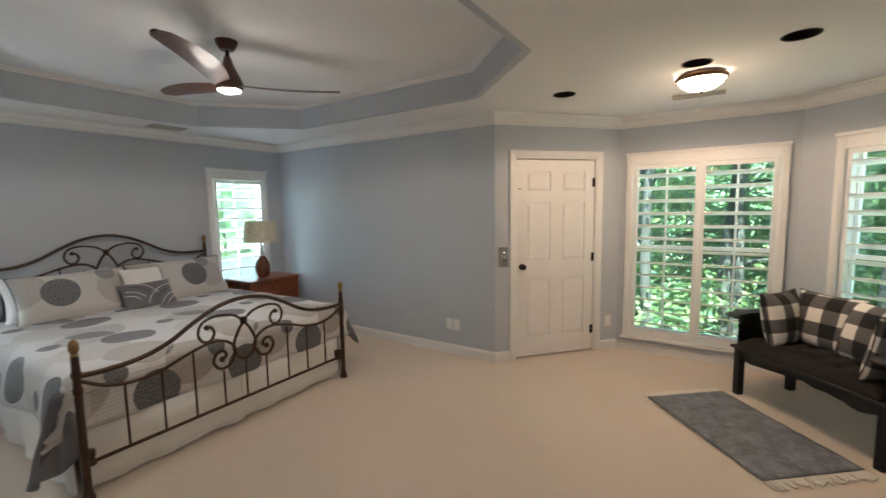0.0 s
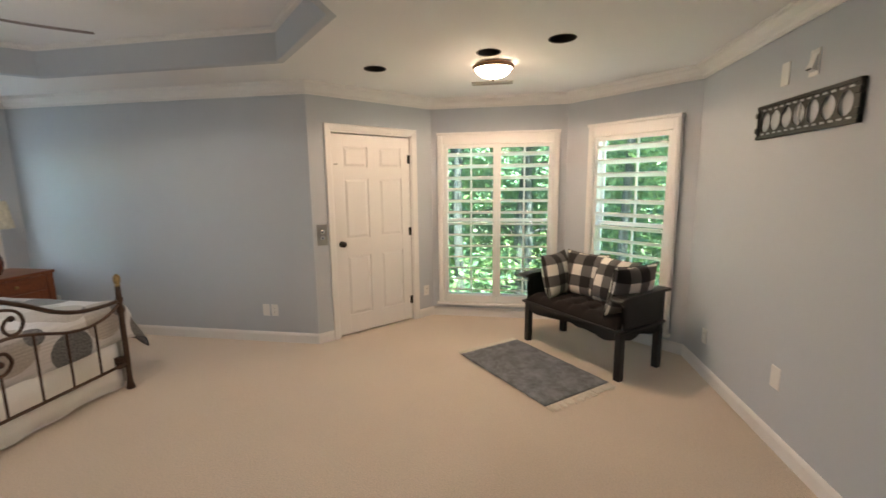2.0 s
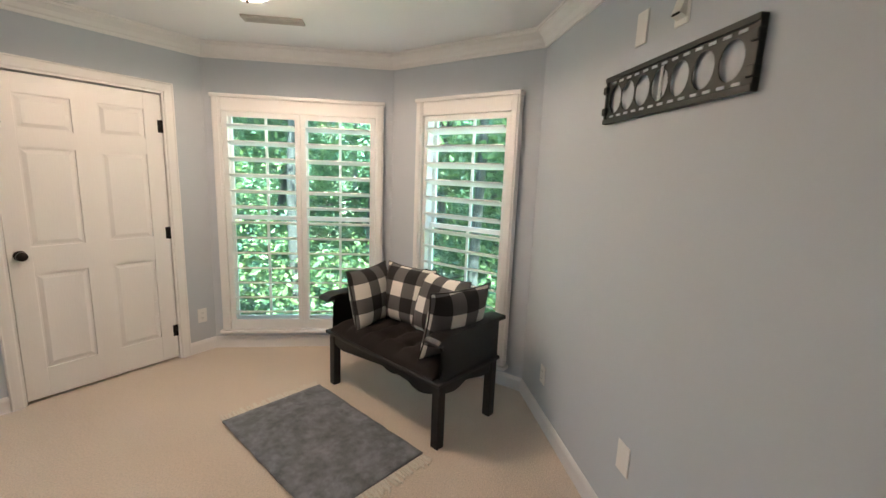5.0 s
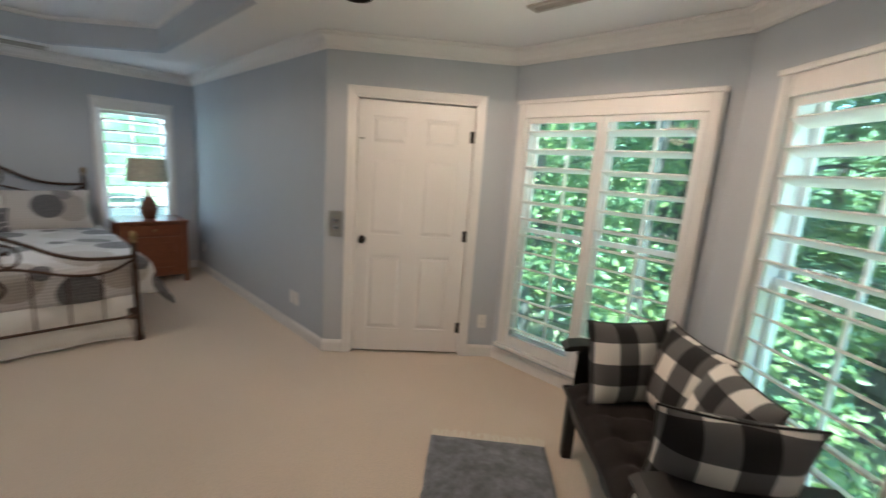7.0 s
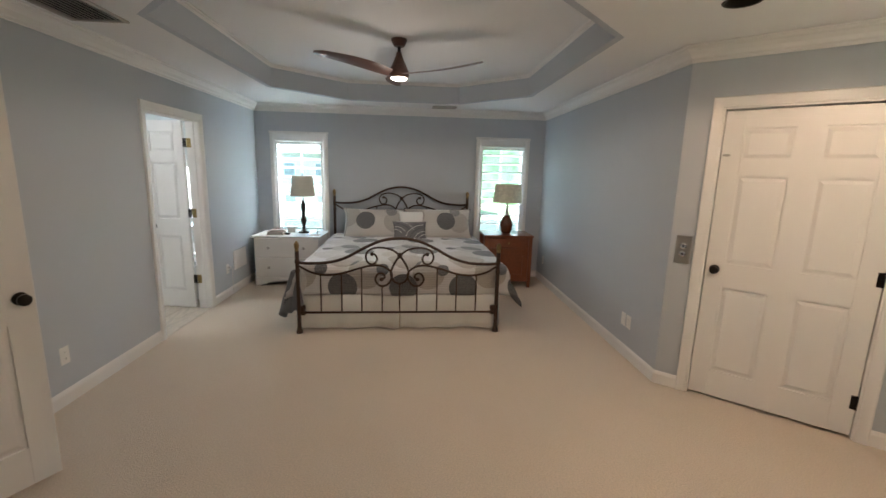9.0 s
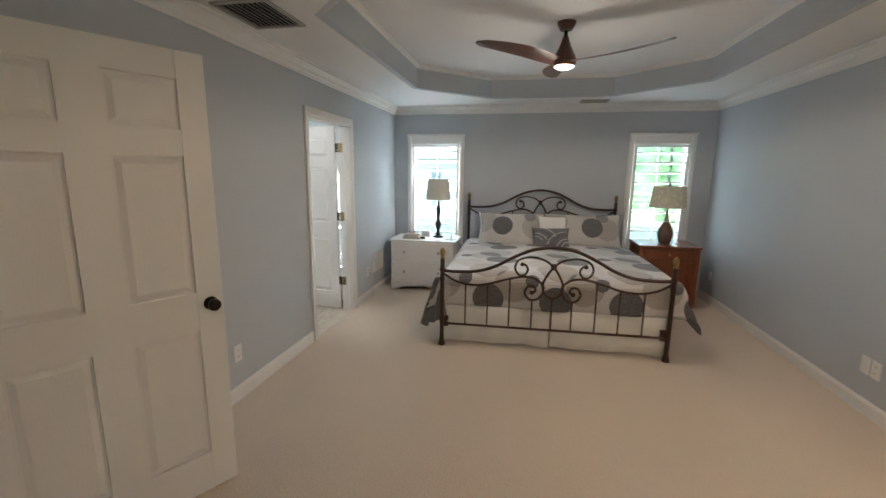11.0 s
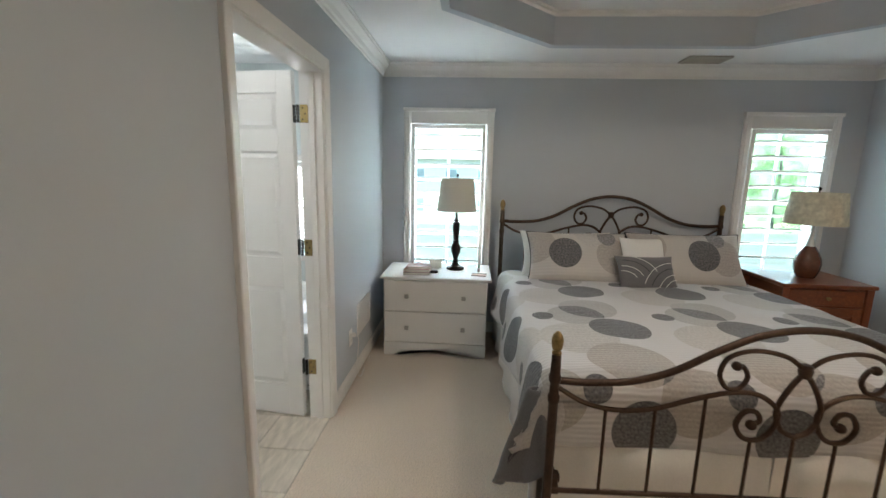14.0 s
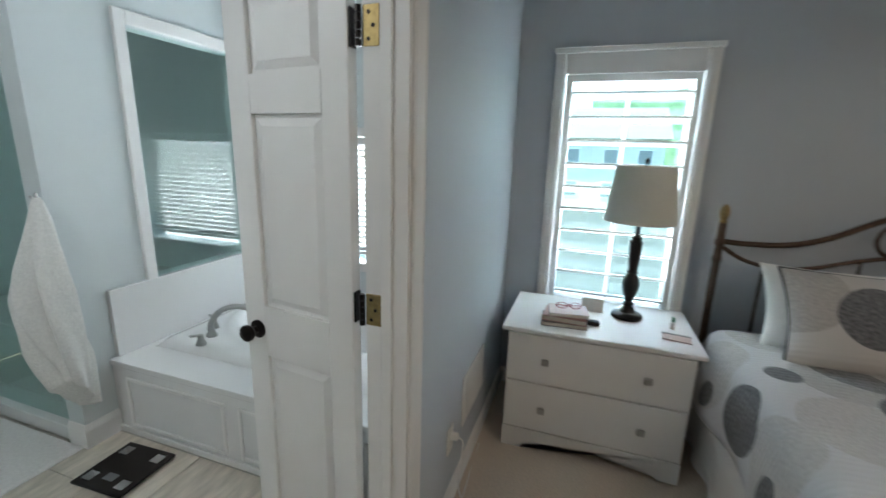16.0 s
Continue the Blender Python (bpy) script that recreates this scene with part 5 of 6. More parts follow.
part("shelf_rail", boxed((0.05, 0.01, 0.085), (W2 - 0.05, 0.03, 0.118), 0.003), CHERRY, rn)

rl = thing("table_lamp", RN @ pose(0.335, 0.25, H2), "unlit lamp with teardrop brown base and floral shade", "table lamp")
part("base", lathed([(0.060, 0.0), (0.064, 0.006), (0.075, 0.03), (0.088, 0.075), (0.092, 0.115), (0.084, 0.16), (0.062, 0.21), (0.040, 0.245), (0.033, 0.255), (0.0005, 0.256)], 28), LAMP_BROWN, rl, "glossy reddish-brown teardrop", smooth=True)
part("neck", lathed([(0.032, 0.255), (0.026, 0.29), (0.018, 0.33), (0.013, 0.37), (0.012, 0.43), (0.0005, 0.43)], 20), STEEL, rl, "tapered silver neck", smooth=True)
part("stem", lathed([(0.006, 0.43), (0.006, 0.66)], 8), BLACK_METAL, rl)
shade(rl, 0.432, 0.682, 0.205, 0.175, SHADE_FLORAL)
part("cord", tubed(smooth_curve([(0.06, 0.02, 0.005), (0.12, 0.10, 0.005), (0.15, 0.22, 0.006), (0.20, 0.27, 0.003)], 6), 0.0025, 5), LAMP_DARK, rl, "thin dark lamp cord")

# plug and cord by the white nightstand
plug = thing("power_plug", along(SW, SE) @ pose(-3.37 + 4.5, 0.009, 0.36), "white plug with a cord running down to the carpet", "plug")
part("body", boxed((-0.012, 0.0, -0.014), (0.012, 0.03, 0.014), 0.004), PLATE, plug)
part("cord", tubed(smooth_curve([(0, 0.028, 0), (0.0, 0.05, -0.02), (-0.02, 0.04, -0.12), (-0.03, 0.03, -0.24), (-0.06, 0.04, -0.345), (-0.25, 0.03, -0.362), (-0.45, 0.02, -0.362)], 6), 0.003, 6), PLATE, plug)


# ---- bench, cushions and rug in the bay ----
BN = pose(0.766, 4.524, 0, 0, 0, -49.7)
bn = thing("bench", BN, "black-stained wooden settle with scalloped apron and wide arms", "bench")
BL, BD = 1.085, 0.545
for x in (0.0, BL - 0.065):
    for y in (0.0, BD - 0.065):
        h = 0.40 if y == 0 else 0.64
        bm = bmesh.new()
        box(bm, (x + 0.004, y + 0.004, 0.0), (x + 0.061, y + 0.061, h), 0.005)
        part("leg", bm, BLACK_WOOD, bn)


def scallop(a, b, zt, deep, n):
    pts = []
    for i in range(n * 8 + 1):
        t = i / (n * 8)
        pts.append((a + (b - a) * t, zt - deep * (0.50 + 0.30 * abs(math.sin(math.pi * n * t)) - 0.34 * math.sin(math.pi * t))))
    return pts + [(b, zt), (a, zt)]


part("apron", prismed(scallop(0.065, BL - 0.065, 0.385, 0.13, 4), 0.008, 0.030), BLACK_WOOD, bn)
part("apron", prismed(scallop(0.065, BL - 0.065, 0.385, 0.11, 4), BD - 0.030, BD - 0.008), BLACK_WOOD, bn)
for x in (0.010, BL - 0.032):
    part("apron", prismed(scallop(0.065, BD - 0.065, 0.385, 0.12, 2), x, x + 0.022, "x"), BLACK_WOOD, bn)
part("seat", boxed((-0.012, -0.02, 0.385), (BL + 0.012, BD + 0.005, 0.41), 0.008, 2), BLACK_WOOD, bn)
side = [(0.03, 0.41), (0.505, 0.41), (0.515, 0.50), (0.53, 0.655), (0.09, 0.655), (0.035, 0.640), (0.025, 0.605), (0.055, 0.575), (0.085, 0.535), (0.080, 0.475), (0.045, 0.445)]
for x in (0.006, BL - 0.034):
    part("arm_panel", prismed(side, x, x + 0.028, "x"), BLACK_WOOD, bn)
for x in (-0.035, BL - 0.075):
    bm = bmesh.new()
    prism(bm, [(-0.055, 0.640), (-0.055, 0.652), (-0.03, 0.668), (0.04, 0.680), (0.545, 0.684), (0.55, 0.660), (0.04, 0.656), (-0.02, 0.640)], x, x + 0.11, "x")
    part("armrest", bm, BLACK_WOOD, bn)
part("back_rail", boxed((0.065, BD - 0.045, 0.58), (BL - 0.065, BD - 0.02, 0.635), 0.006), BLACK_WOOD, bn)
for i in range(9):
    x = 0.12 + i * (BL - 0.24) / 8
    part("back_slat", boxed((x - 0.016, BD - 0.04, 0.41), (x + 0.016, BD - 0.025, 0.58), 0.003), BLACK_WOOD, bn)

# tufted seat pad
bm = bmesh.new()
nx, ny = 60, 28
x0, x1, y0, y1 = 0.045, BL - 0.045, -0.012, BD - 0.06
rows = []
for i in range(nx + 1):
    row = []
    for j in range(ny + 1):
        s, q = i / nx, j / ny
        x, y = x0 + (x1 - x0) * s, y0 + (y1 - y0) * q
        e = min(1, min(s, 1 - s) * 14) ** 0.5 * min(1, min(q, 1 - q) * 7) ** 0.5
        tuft = max(math.exp(-((x - a) ** 2 + (y - b) ** 2) / 0.0011) for a in (0.20, 0.37, 0.54, 0.71, 0.88) for b in (0.13, 0.30))
        groove = max(math.exp(-((x - a) ** 2) / 0.0007) * 0.45 for a in (0.20, 0.37, 0.54, 0.71, 0.88))
        row.append(bm.verts.new((x, y, 0.425 + 0.068 * e - 0.042 * max(tuft, groove) * e + 0.005 * noise.noise(Vector((x * 9, y * 9, 0))))))
    rows.append(row)
for a, b in zip(rows, rows[1:]):
    for j in range(ny):
        bm.faces.new((a[j], b[j], b[j + 1], a[j + 1]))
low = [[bm.verts.new((v.co.x, v.co.y, 0.412)) for v in row] for row in (rows[0], rows[-1])]
ring = [r[0] for r in rows] + rows[-1][1:] + [r[-1] for r in rows[-2::-1]] + rows[0][-2:0:-1]
bot = [bm.verts.new((v.co.x, v.co.y, 0.412)) for v in ring]
for i in range(len(ring)):
    bm.faces.new((ring[i], bot[i], bot[(i + 1) % len(ring)], ring[(i + 1) % len(ring)]))
bm.faces.new(bot)
for row in low:
    bmesh.ops.delete(bm, geom=row, context="VERTS")
pad = thing("seat_cushion", BN, "dark brown tufted seat cushion on the bench", "cushion")
part("pad", bm, CUSHION, pad, smooth=True)
for a in (0.20, 0.37, 0.54, 0.71, 0.88):
    for b in (0.13, 0.30):
        part("button", lathed([(0.0005, 0.455), (0.011, 0.457), (0.010, 0.462), (0.0005, 0.465)], 10, (a, b)), CUSHION, pad)


def bench_pillow(x, y, z, turn, lean, shift):
    return pillow("throw_pillow", BN @ Matrix.Translation((x, y, z)) @ Matrix.Rotation(radians(turn), 4, "Z") @ Matrix.Rotation(radians(-lean), 4, "X"), 0.45, 0.42, 0.17, CHECK,
                  "black and white buffalo-check throw pillow with black piping", shift=shift, group="check pillows on the bench", trim=LAMP_DARK, pinch=0.09)


bench_pillow(0.20, 0.225, 0.665, 106, 12, (0.20, 0.19))
bench_pillow(0.37, 0.400, 0.675, 6, 16, (0.08, 0.22))
bench_pillow(0.70, 0.390, 0.670, -6, 18, (0.15, 0.27))
bench_pillow(0.985, 0.225, 0.690, 82, -13, (0.30, 0.21))

RG = pose(0.175, 4.085, 0, 0, 0, -49.4)
rug = thing("rug", RG, "small grey-blue woven rug with cream fringe ends", "rug")
bm = bmesh.new()
nx, ny = 40, 24
grid = [[bm.verts.new((0.05 + 1.05 * i / nx, 0.655 * j / ny + 0.006 * noise.noise(Vector((i * 0.3, j * 0.3, 5))), 0.010 + 0.003 * noise.noise(Vector((i * 0.4, j * 0.4, 1))))) for j in range(ny + 1)] for i in range(nx + 1)]
for a, b in zip(grid, grid[1:]):
    for j in range(ny):
        bm.faces.new((a[j], b[j], b[j + 1], a[j + 1]))
woven = part("weave", bm, RUG, rug, smooth=True)
m = woven.modifiers.new("thickness", "SOLIDIFY")
m.thickness = 0.008
for x0, s in ((0.05, -1), (1.10, 1)):
    bm = bmesh.new()
    for i in range(46):
        y = 0.008 + i * 0.0142
        w = random.uniform(-0.012, 0.012)
        ln = random.uniform(0.055, 0.085)
        tube(bm, [(x0, y, 0.008), (x0 + s * ln * 0.5, y + w * 0.6, 0.008), (x0 + s * ln, y + w * 1.5, 0.007)], 0.0058, 5)
    tagged(part("fringe", bm, FRINGE, rug, "cream knotted cotton fringe"), kind="stuff")


# ---- bathroom ----
BX0, BX1, BY0, BY1 = -4.5, -1.25, -3.3, -0.12
wall("wall_bath_west", (BX0, BY1), (BX0, -1.8), "pale bathroom wall with a blind-covered window", [(0.40, 1.50, 0.70, 1.58)], mat=BATH_WALL)
wall("wall_bath_west_2", (BX0, -1.8), (BX0, BY0), "pale shower wall", mat=BATH_WALL)
wall("wall_bath_south", (BX0, BY0), (BX1, BY0), "pale shower back wall", mat=BATH_WALL, ends=(0.14, 0.14))
wall("wall_bath_east", (BX1, BY0), (BX1, BY1), "plain pale bathroom wall", mat=BATH_WALL)
wall("wall_bath_north", (BX1, BY1 - 0.004), (BATH[1] + 0.0, BY1 - 0.004), "plain pale bathroom wall beside the doorway", mat=BATH_WALL, thick=0.003, top=2.44)
wall("wall_bath_north_2", (BATH[0], BY1 - 0.004), (BX0, BY1 - 0.004), "plain pale bathroom wall beside the doorway", mat=BATH_WALL, thick=0.003, top=2.44)
wall("wall_tub", (BX0, -1.8 - 0.0), (-3.08, -1.8), "pale blue-white wall with a framed glass panel above the tub", [(0.26, 0.97, 0.76, 2.065)], mat=BATH_WALL, thick=0.12, top=2.44)
tagged(link("ceiling_bath", boxed((BX0, BY0, 2.44), (BX1, BY1, 2.50)), CEILING), "white bathroom ceiling", "ceiling", kind="structure")
bath_floor = link("floor_bath", boxed((BX0, BY0, -0.06), (BX1, 0.0 - 0.001, -0.006)), GROUT)
tagged(bath_floor, "beige stone-look tiled bathroom floor", "tile floor", kind="structure")
tx, ty, joint = 0.305, 0.61, 0.004
tile_meshes = {}
for i in range(7):
    y = -0.004
    for j in range(6):
        ln = ty / 2 if (j == 0 and i % 2) else ty
        if y - ln < -1.83:
            ln = y + 1.83
        if ln < 0.03:
            break
        key = round(ln, 3)
        if key not in tile_meshes:
            t = part("tile", boxed((0, -ln, -0.006), (tx, 0, 0.0), 0.0015), TILE, bath_floor)
            tile_meshes[key] = t.data
        else:
            t = new("tile", tile_meshes[key])
            t.parent = bath_floor
        t.matrix_basis = Matrix.Translation((-3.222 + i * (tx + joint), y, 0.0))
        y -= ln + joint
tagged(link("baseboard_bath", sweep([(-3.245, -1.8), (-3.08, -1.8), (-3.08, -1.92)][::-1], [(-o, z * 1.25) for o, z in BASE]), TRIM), "white baseboard on the bathroom wall", "baseboard", kind="structure")

tub = thing("bathtub", pose(0, 0, 0), "white panelled tub deck with an oval soaking tub", "bathtub")
part("deck_front", boxed((-3.262, -1.798, 0.0), (-3.24, -0.16, 0.38)), TUB, tub)
for y0, y1 in ((-1.70, -1.06), (-0.98, -0.30)):
    bm = bmesh.new()
    for lo, hi in (((y0, 0.05), (y0 + 0.02, 0.33)), ((y1 - 0.02, 0.05), (y1, 0.33)), ((y0 + 0.02, 0.05), (y1 - 0.02, 0.07)), ((y0 + 0.02, 0.31), (y1 - 0.02, 0.33))):
        box(bm, (-3.24, lo[0], lo[1]), (-3.228, hi[0], hi[1]), 0.004)
    part("panel_moulding", bm, TRIM, tub)
part("kick_strip", boxed((-3.24, -1.79, 0.0), (-3.226, -0.16, 0.035), 0.003), TRIM, tub)
for lo, hi in (((-3.46, -1.798), (-3.228, -0.16)), ((-4.498, -1.798), (-4.42, -0.16)), ((-4.42, -1.798), (-3.46, -1.70)), ((-4.42, -0.32), (-3.46, -0.16))):
    part("deck_board", boxed((*lo, 0.38), (*hi, 0.412), 0.003), TUB, tub)
bm = bmesh.new()
nx, ny = 44, 56
rows = []
for i in range(nx + 1):
    row = []
    for j in range(ny + 1):
        x, y = -4.44 + 1.02 * i / nx, -1.72 + 1.42 * j / ny
        r = math.hypot((x + 3.96) / 0.41, (y + 1.0) / 0.56)
        t = max(0.0, min(1.0, (1.0 - r) / 0.35))
        e = min(i, nx - i, 3) / 3 * min(j, ny - j, 3) / 3
        row.append(bm.verts.new((x, y, 0.413 + 0.05 * min(1, e) ** 0.4 + 0.012 * math.exp(-((r - 1.04) / 0.05) ** 2) - 0.40 * t * t * (3 - 2 * t))))
    rows.append(row)
for a, b in zip(rows, rows[1:]):
    for j in range(ny):
        bm.faces.new((a[j], b[j], b[j + 1], a[j + 1]))
part("basin", bm, TUB, tub, "glossy white oval basin", smooth=True)
bm = lathed([(0.0005, 0), (0.035, 0.0), (0.035, 0.006), (0.0005, 0.008)], 18)
bmesh.ops.transform(bm, matrix=Matrix.Translation((-3.665, -1.28, 0.35)) @ Matrix.Rotation(radians(70), 4, "Y"), verts=bm.verts)
part("overflow", bm, CHROME, tub)
part("splash_board", boxed((-4.498, -1.798, 0.412), (-3.265, -1.774, 0.772), 0.003), TUB, tub)

fc = thing("bath_faucet", pose(-3.56, -1.46, 0.463, 0, 0, -60), "brushed nickel arched tub faucet with lever handles", "faucet")
part("spout", tubed(smooth_curve([(0, 0, 0), (0.0, 0.0, 0.07), (-0.05, 0.0, 0.14), (-0.13, 0.0, 0.165), (-0.21, 0.0, 0.145), (-0.225, 0.0, 0.125)], 8), 0.016, 12, lambda t: 1.15 - 0.4 * t), STEEL, fc, smooth=True)
part("escutcheon", lathed([(0.032, 0.0), (0.032, 0.010), (0.022, 0.022), (0.018, 0.04)], 18), STEEL, fc, smooth=True)
for s in (-1, 1):
    part("handle", lathed([(0.026, 0.0), (0.024, 0.012), (0.016, 0.03), (0.014, 0.055), (0.0005, 0.06)], 16, (0.02, s * 0.11)), STEEL, fc, smooth=True)
    part("lever", tubed([(0.02, s * 0.11, 0.052), (0.055, s * 0.15, 0.066)], 0.007, 8), STEEL, fc, smooth=True)

gp = thing("window_5", along((BX0, -1.8), (-3.08, -1.8)), "white framed greenish glass panel above the tub", "window", kind="structure")
gp.matrix_world = Matrix.Translation((0, 0, 0))
for lo, hi in (((-4.30, 0.70), (-4.24, 2.13)), ((-3.53, 0.70), (-3.47, 2.13)), ((-4.24, 0.70), (-3.53, 0.765)), ((-4.24, 2.065), (-3.53, 2.13))):
    part("window_frame", boxed((lo[0], -1.80, lo[1]), (hi[0], -1.779 + 0.004, hi[1]), 0.005), TRIM, gp)
p = part("pane", boxed((-4.245, -1.85, 0.755), (-3.525, -1.842, 2.07)), TUB_GLASS, gp)
p.visible_shadow = False

bw = thing("window_6", along((BX0, BY1), (BX0, -1.8)), "bright bathroom window with white horizontal blinds", "window", kind="structure")
for lo, hi in (((0.34, 0.64), (0.40, 1.64)), ((1.50, 0.64), (1.56, 1.64)), ((0.40, 0.64), (1.50, 0.70)), ((0.40, 1.58), (1.50, 1.64))):
    part("window_frame", boxed((lo[0], 0, lo[1]), (hi[0], 0.02, hi[1]), 0.004), TRIM, bw)
p = part("pane", boxed((0.40, -0.10, 0.70), (1.50, -0.096, 1.58)), PANE, bw)
p.visible_shadow = False
bl = thing("window_blind", along((BX0, BY1), (BX0, -1.8)), "white horizontal slat blind with open slats", "blind")
part("head_rail", boxed((0.41, -0.06, 1.53), (1.49, -0.02, 1.575), 0.003), SHUTTER, bl)
part("bottom_rail", boxed((0.41, -0.055, 0.755), (1.49, -0.025, 0.775), 0.003), SHUTTER, bl)
slat = None
for i in range(20):
    z = 0.795 + i * 0.038
    if slat is None:
        bm = bmesh.new()
        prism(bm, [(-0.014, -0.018), (0.002, 0.0), (0.014, 0.018), (0.016, 0.017), (0.004, -0.001), (-0.012, -0.019)], 0.412, 1.488, "x")
        o = part("slat", bm, SHUTTER, bl)
        slat = o.data
    else:
        o = new("slat", slat)
        o.parent = bl
    o.matrix_basis = Matrix.Translation((0, -0.04, z))

sg = thing("shower_screen", pose(0, 0, 0), "clear greenish glass shower screen with a white curb", "shower screen")
part("curb", boxed((-3.17, -3.29, 0.0), (-3.08, -1.93, 0.08), 0.004), TUB, sg)
p = part("pane", boxed((-3.13, -3.29, 0.082), (-3.12, -1.93, 2.0)), SHOWER_GLASS, sg)
p.visible_shadow = False
part("edge_channel", boxed((-3.137, -1.935, 0.082), (-3.113, -1.922, 2.0), 0.002), STEEL, sg)
part("pan", boxed((-4.49, -3.29, 0.0), (-3.18, -1.94, 0.010)), TUB, sg, "white shower pan")
mat_rug = thing("bath_mat", pose(-2.62, -2.25, 0.0, 0, 0, 0), "thick white bath mat before the shower", "bath mat")
part("mat_body", boxed((-0.44, -0.60, 0.0), (0.55, 0.43, 0.014), 0.006, 2), TOWEL, mat_rug)
part("hem", boxed((-0.445, 0.424, 0.0), (0.555, 0.437, 0.010), 0.003), TOWEL, mat_rug)
bottle = thing("shampoo_bottle", pose(-3.35, -2.45, 0.45), "yellow-green shampoo bottle on a shower ledge", "bottle")
part("body", lathed([(0.0005, 0), (0.034, 0), (0.036, 0.01), (0.036, 0.13), (0.02, 0.155), (0.0005, 0.156)], 16), material("yellow_bottle", (0.55, 0.48, 0.08), 0.35), bottle, smooth=True)
part("cap", lathed([(0.0005, 0.155), (0.014, 0.155), (0.013, 0.185), (0.0005, 0.186)], 12), PLATE, bottle)
ledge = thing("shower_ledge", pose(0, 0, 0), "white shower bench ledge", "bench")
part("seat", boxed((-4.49, -3.29, 0.40), (-3.25, -2.30, 0.448), 0.006), TUB, ledge)
part("front", boxed((-3.29, -3.29, 0.011), (-3.27, -2.32, 0.40)), TUB, ledge)

# towel on a hook at the wall's end
tw = thing("towel", pose(-3.025, -1.745, 1.265, 0, 0, -8), "white terry towel hanging in soft folds from a hook", "towel")
bm = bmesh.new()
rows = []
for k in range(41):
    t = k / 40
    half = 0.014 + 0.082 * min(1, t * 2.2) ** 0.75 * (1 - 0.30 * max(0, t - 0.75) / 0.25)
    row = []
    for i in range(61):
        a = 2 * math.pi * i / 61
        open_up = min(1, t * 3)
        fold = 1 + open_up * (0.34 * math.sin(a * 3 + 2.2 * t + 0.8) + 0.16 * math.sin(a * 7 - 3.0 * t) + 0.20 * noise.noise(Vector((math.cos(a) * 1.4, math.sin(a) * 1.4, t * 3.2))))
        hem = 0.10 * math.sin(a + 0.9) * t * t
        row.append(bm.verts.new((half * math.cos(a) * fold + 0.025 * math.sin(t * 4) * open_up, 0.010 + 0.050 * min(1, 0.3 + t * 1.6) * math.sin(a) * fold, -0.93 * t + hem)))
    rows.append(row)
for a, b in zip(rows, rows[1:]):
    for i in range(61):
        bm.faces.new((a[i], a[(i + 1) % 61], b[(i + 1) % 61], b[i]))
bm.faces.new(rows[0]), bm.faces.new(rows[-1])
part("cloth", bm, TOWEL, tw, smooth=True)
part("hook", tubed(smooth_curve([(0.0, -0.045, 0.0), (0, -0.01, -0.01), (0, 0.01, 0.0), (0, 0.015, 0.02)], 5), 0.006, 8), STEEL, tw)

sc = thing("bathroom_scale", pose(-3.03, -1.47, 0.0, 0, 0, 3), "black glass bathroom scale with four silver pads", "scale")
part("platform", boxed((-0.14, -0.145, 0.012), (0.14, 0.145, 0.026), 0.006, 2), LAMP_DARK, sc)
for x in (-0.085, 0.085):
    for y in (-0.095, 0.095):
        part("foot_pad", boxed((x - 0.025, y - 0.025, 0.026), (x + 0.025, y + 0.025, 0.0275)), CHROME, sc, "square silver electrode pad")
        part("foot", lathed([(0.014, 0.0), (0.014, 0.012)], 10, (x * 1.3, y * 1.2)), DARK, sc)
part("display", boxed((0.045, -0.03, 0.026), (0.085, 0.03, 0.027)), DARK_PANE, sc)

bc = thing("recessed_light", pose(-1.85, -1.1, 2.44), "lit round recessed bathroom ceiling light", "recessed light")
part("trim_ring", lathed([(0.095, -0.006), (0.10, -0.001), (0.0005, -0.001)], 24), TRIM, bc)
part("lens", lathed([(0.0005, -0.010), (0.070, -0.009), (0.075, -0.006), (0.0005, -0.0055)], 24), BATH_LIGHT, bc)
lamp("bath_light", (-1.85, -1.1, 2.36), BATH_W, (0.92, 0.97, 1.0), 0.06)
window_light("bath_window_light", (BX0 - 0.09, -1.11, 1.14), (1, 0, 0), 1.0, 0.86, BATH_SKY, (0.86, 0.94, 1.0))

# hall beyond the entry
wall("wall_hall_left", (ENTRY[0] - 0.12, -0.12), (ENTRY[0] - 0.12, -2.4), "plain pale hall wall", thick=0.1)
wall("wall_hall_back", (ENTRY[0] - 0.22, -2.4), (ENTRY[1] + 0.5, -2.4), "plain pale hall end wall", thick=0.1)
wall("wall_hall_right", (ENTRY[1] + 0.4, -2.4), (ENTRY[1] + 0.4, -0.12), "plain pale hall wall", thick=0.1)
tagged(link("floor_hall", boxed((ENTRY[0] - 0.12, -2.4, -0.06), (ENTRY[1] + 0.4, -0.001, -0.001)), CARPET), "beige carpet in the hall", "carpet", kind="structure")
tagged(link("ceiling_hall", boxed((ENTRY[0] - 0.12, -2.4, 2.44), (ENTRY[1] + 0.4, -0.12, 2.5)), CEILING), "white hall ceiling", "ceiling", kind="structure")

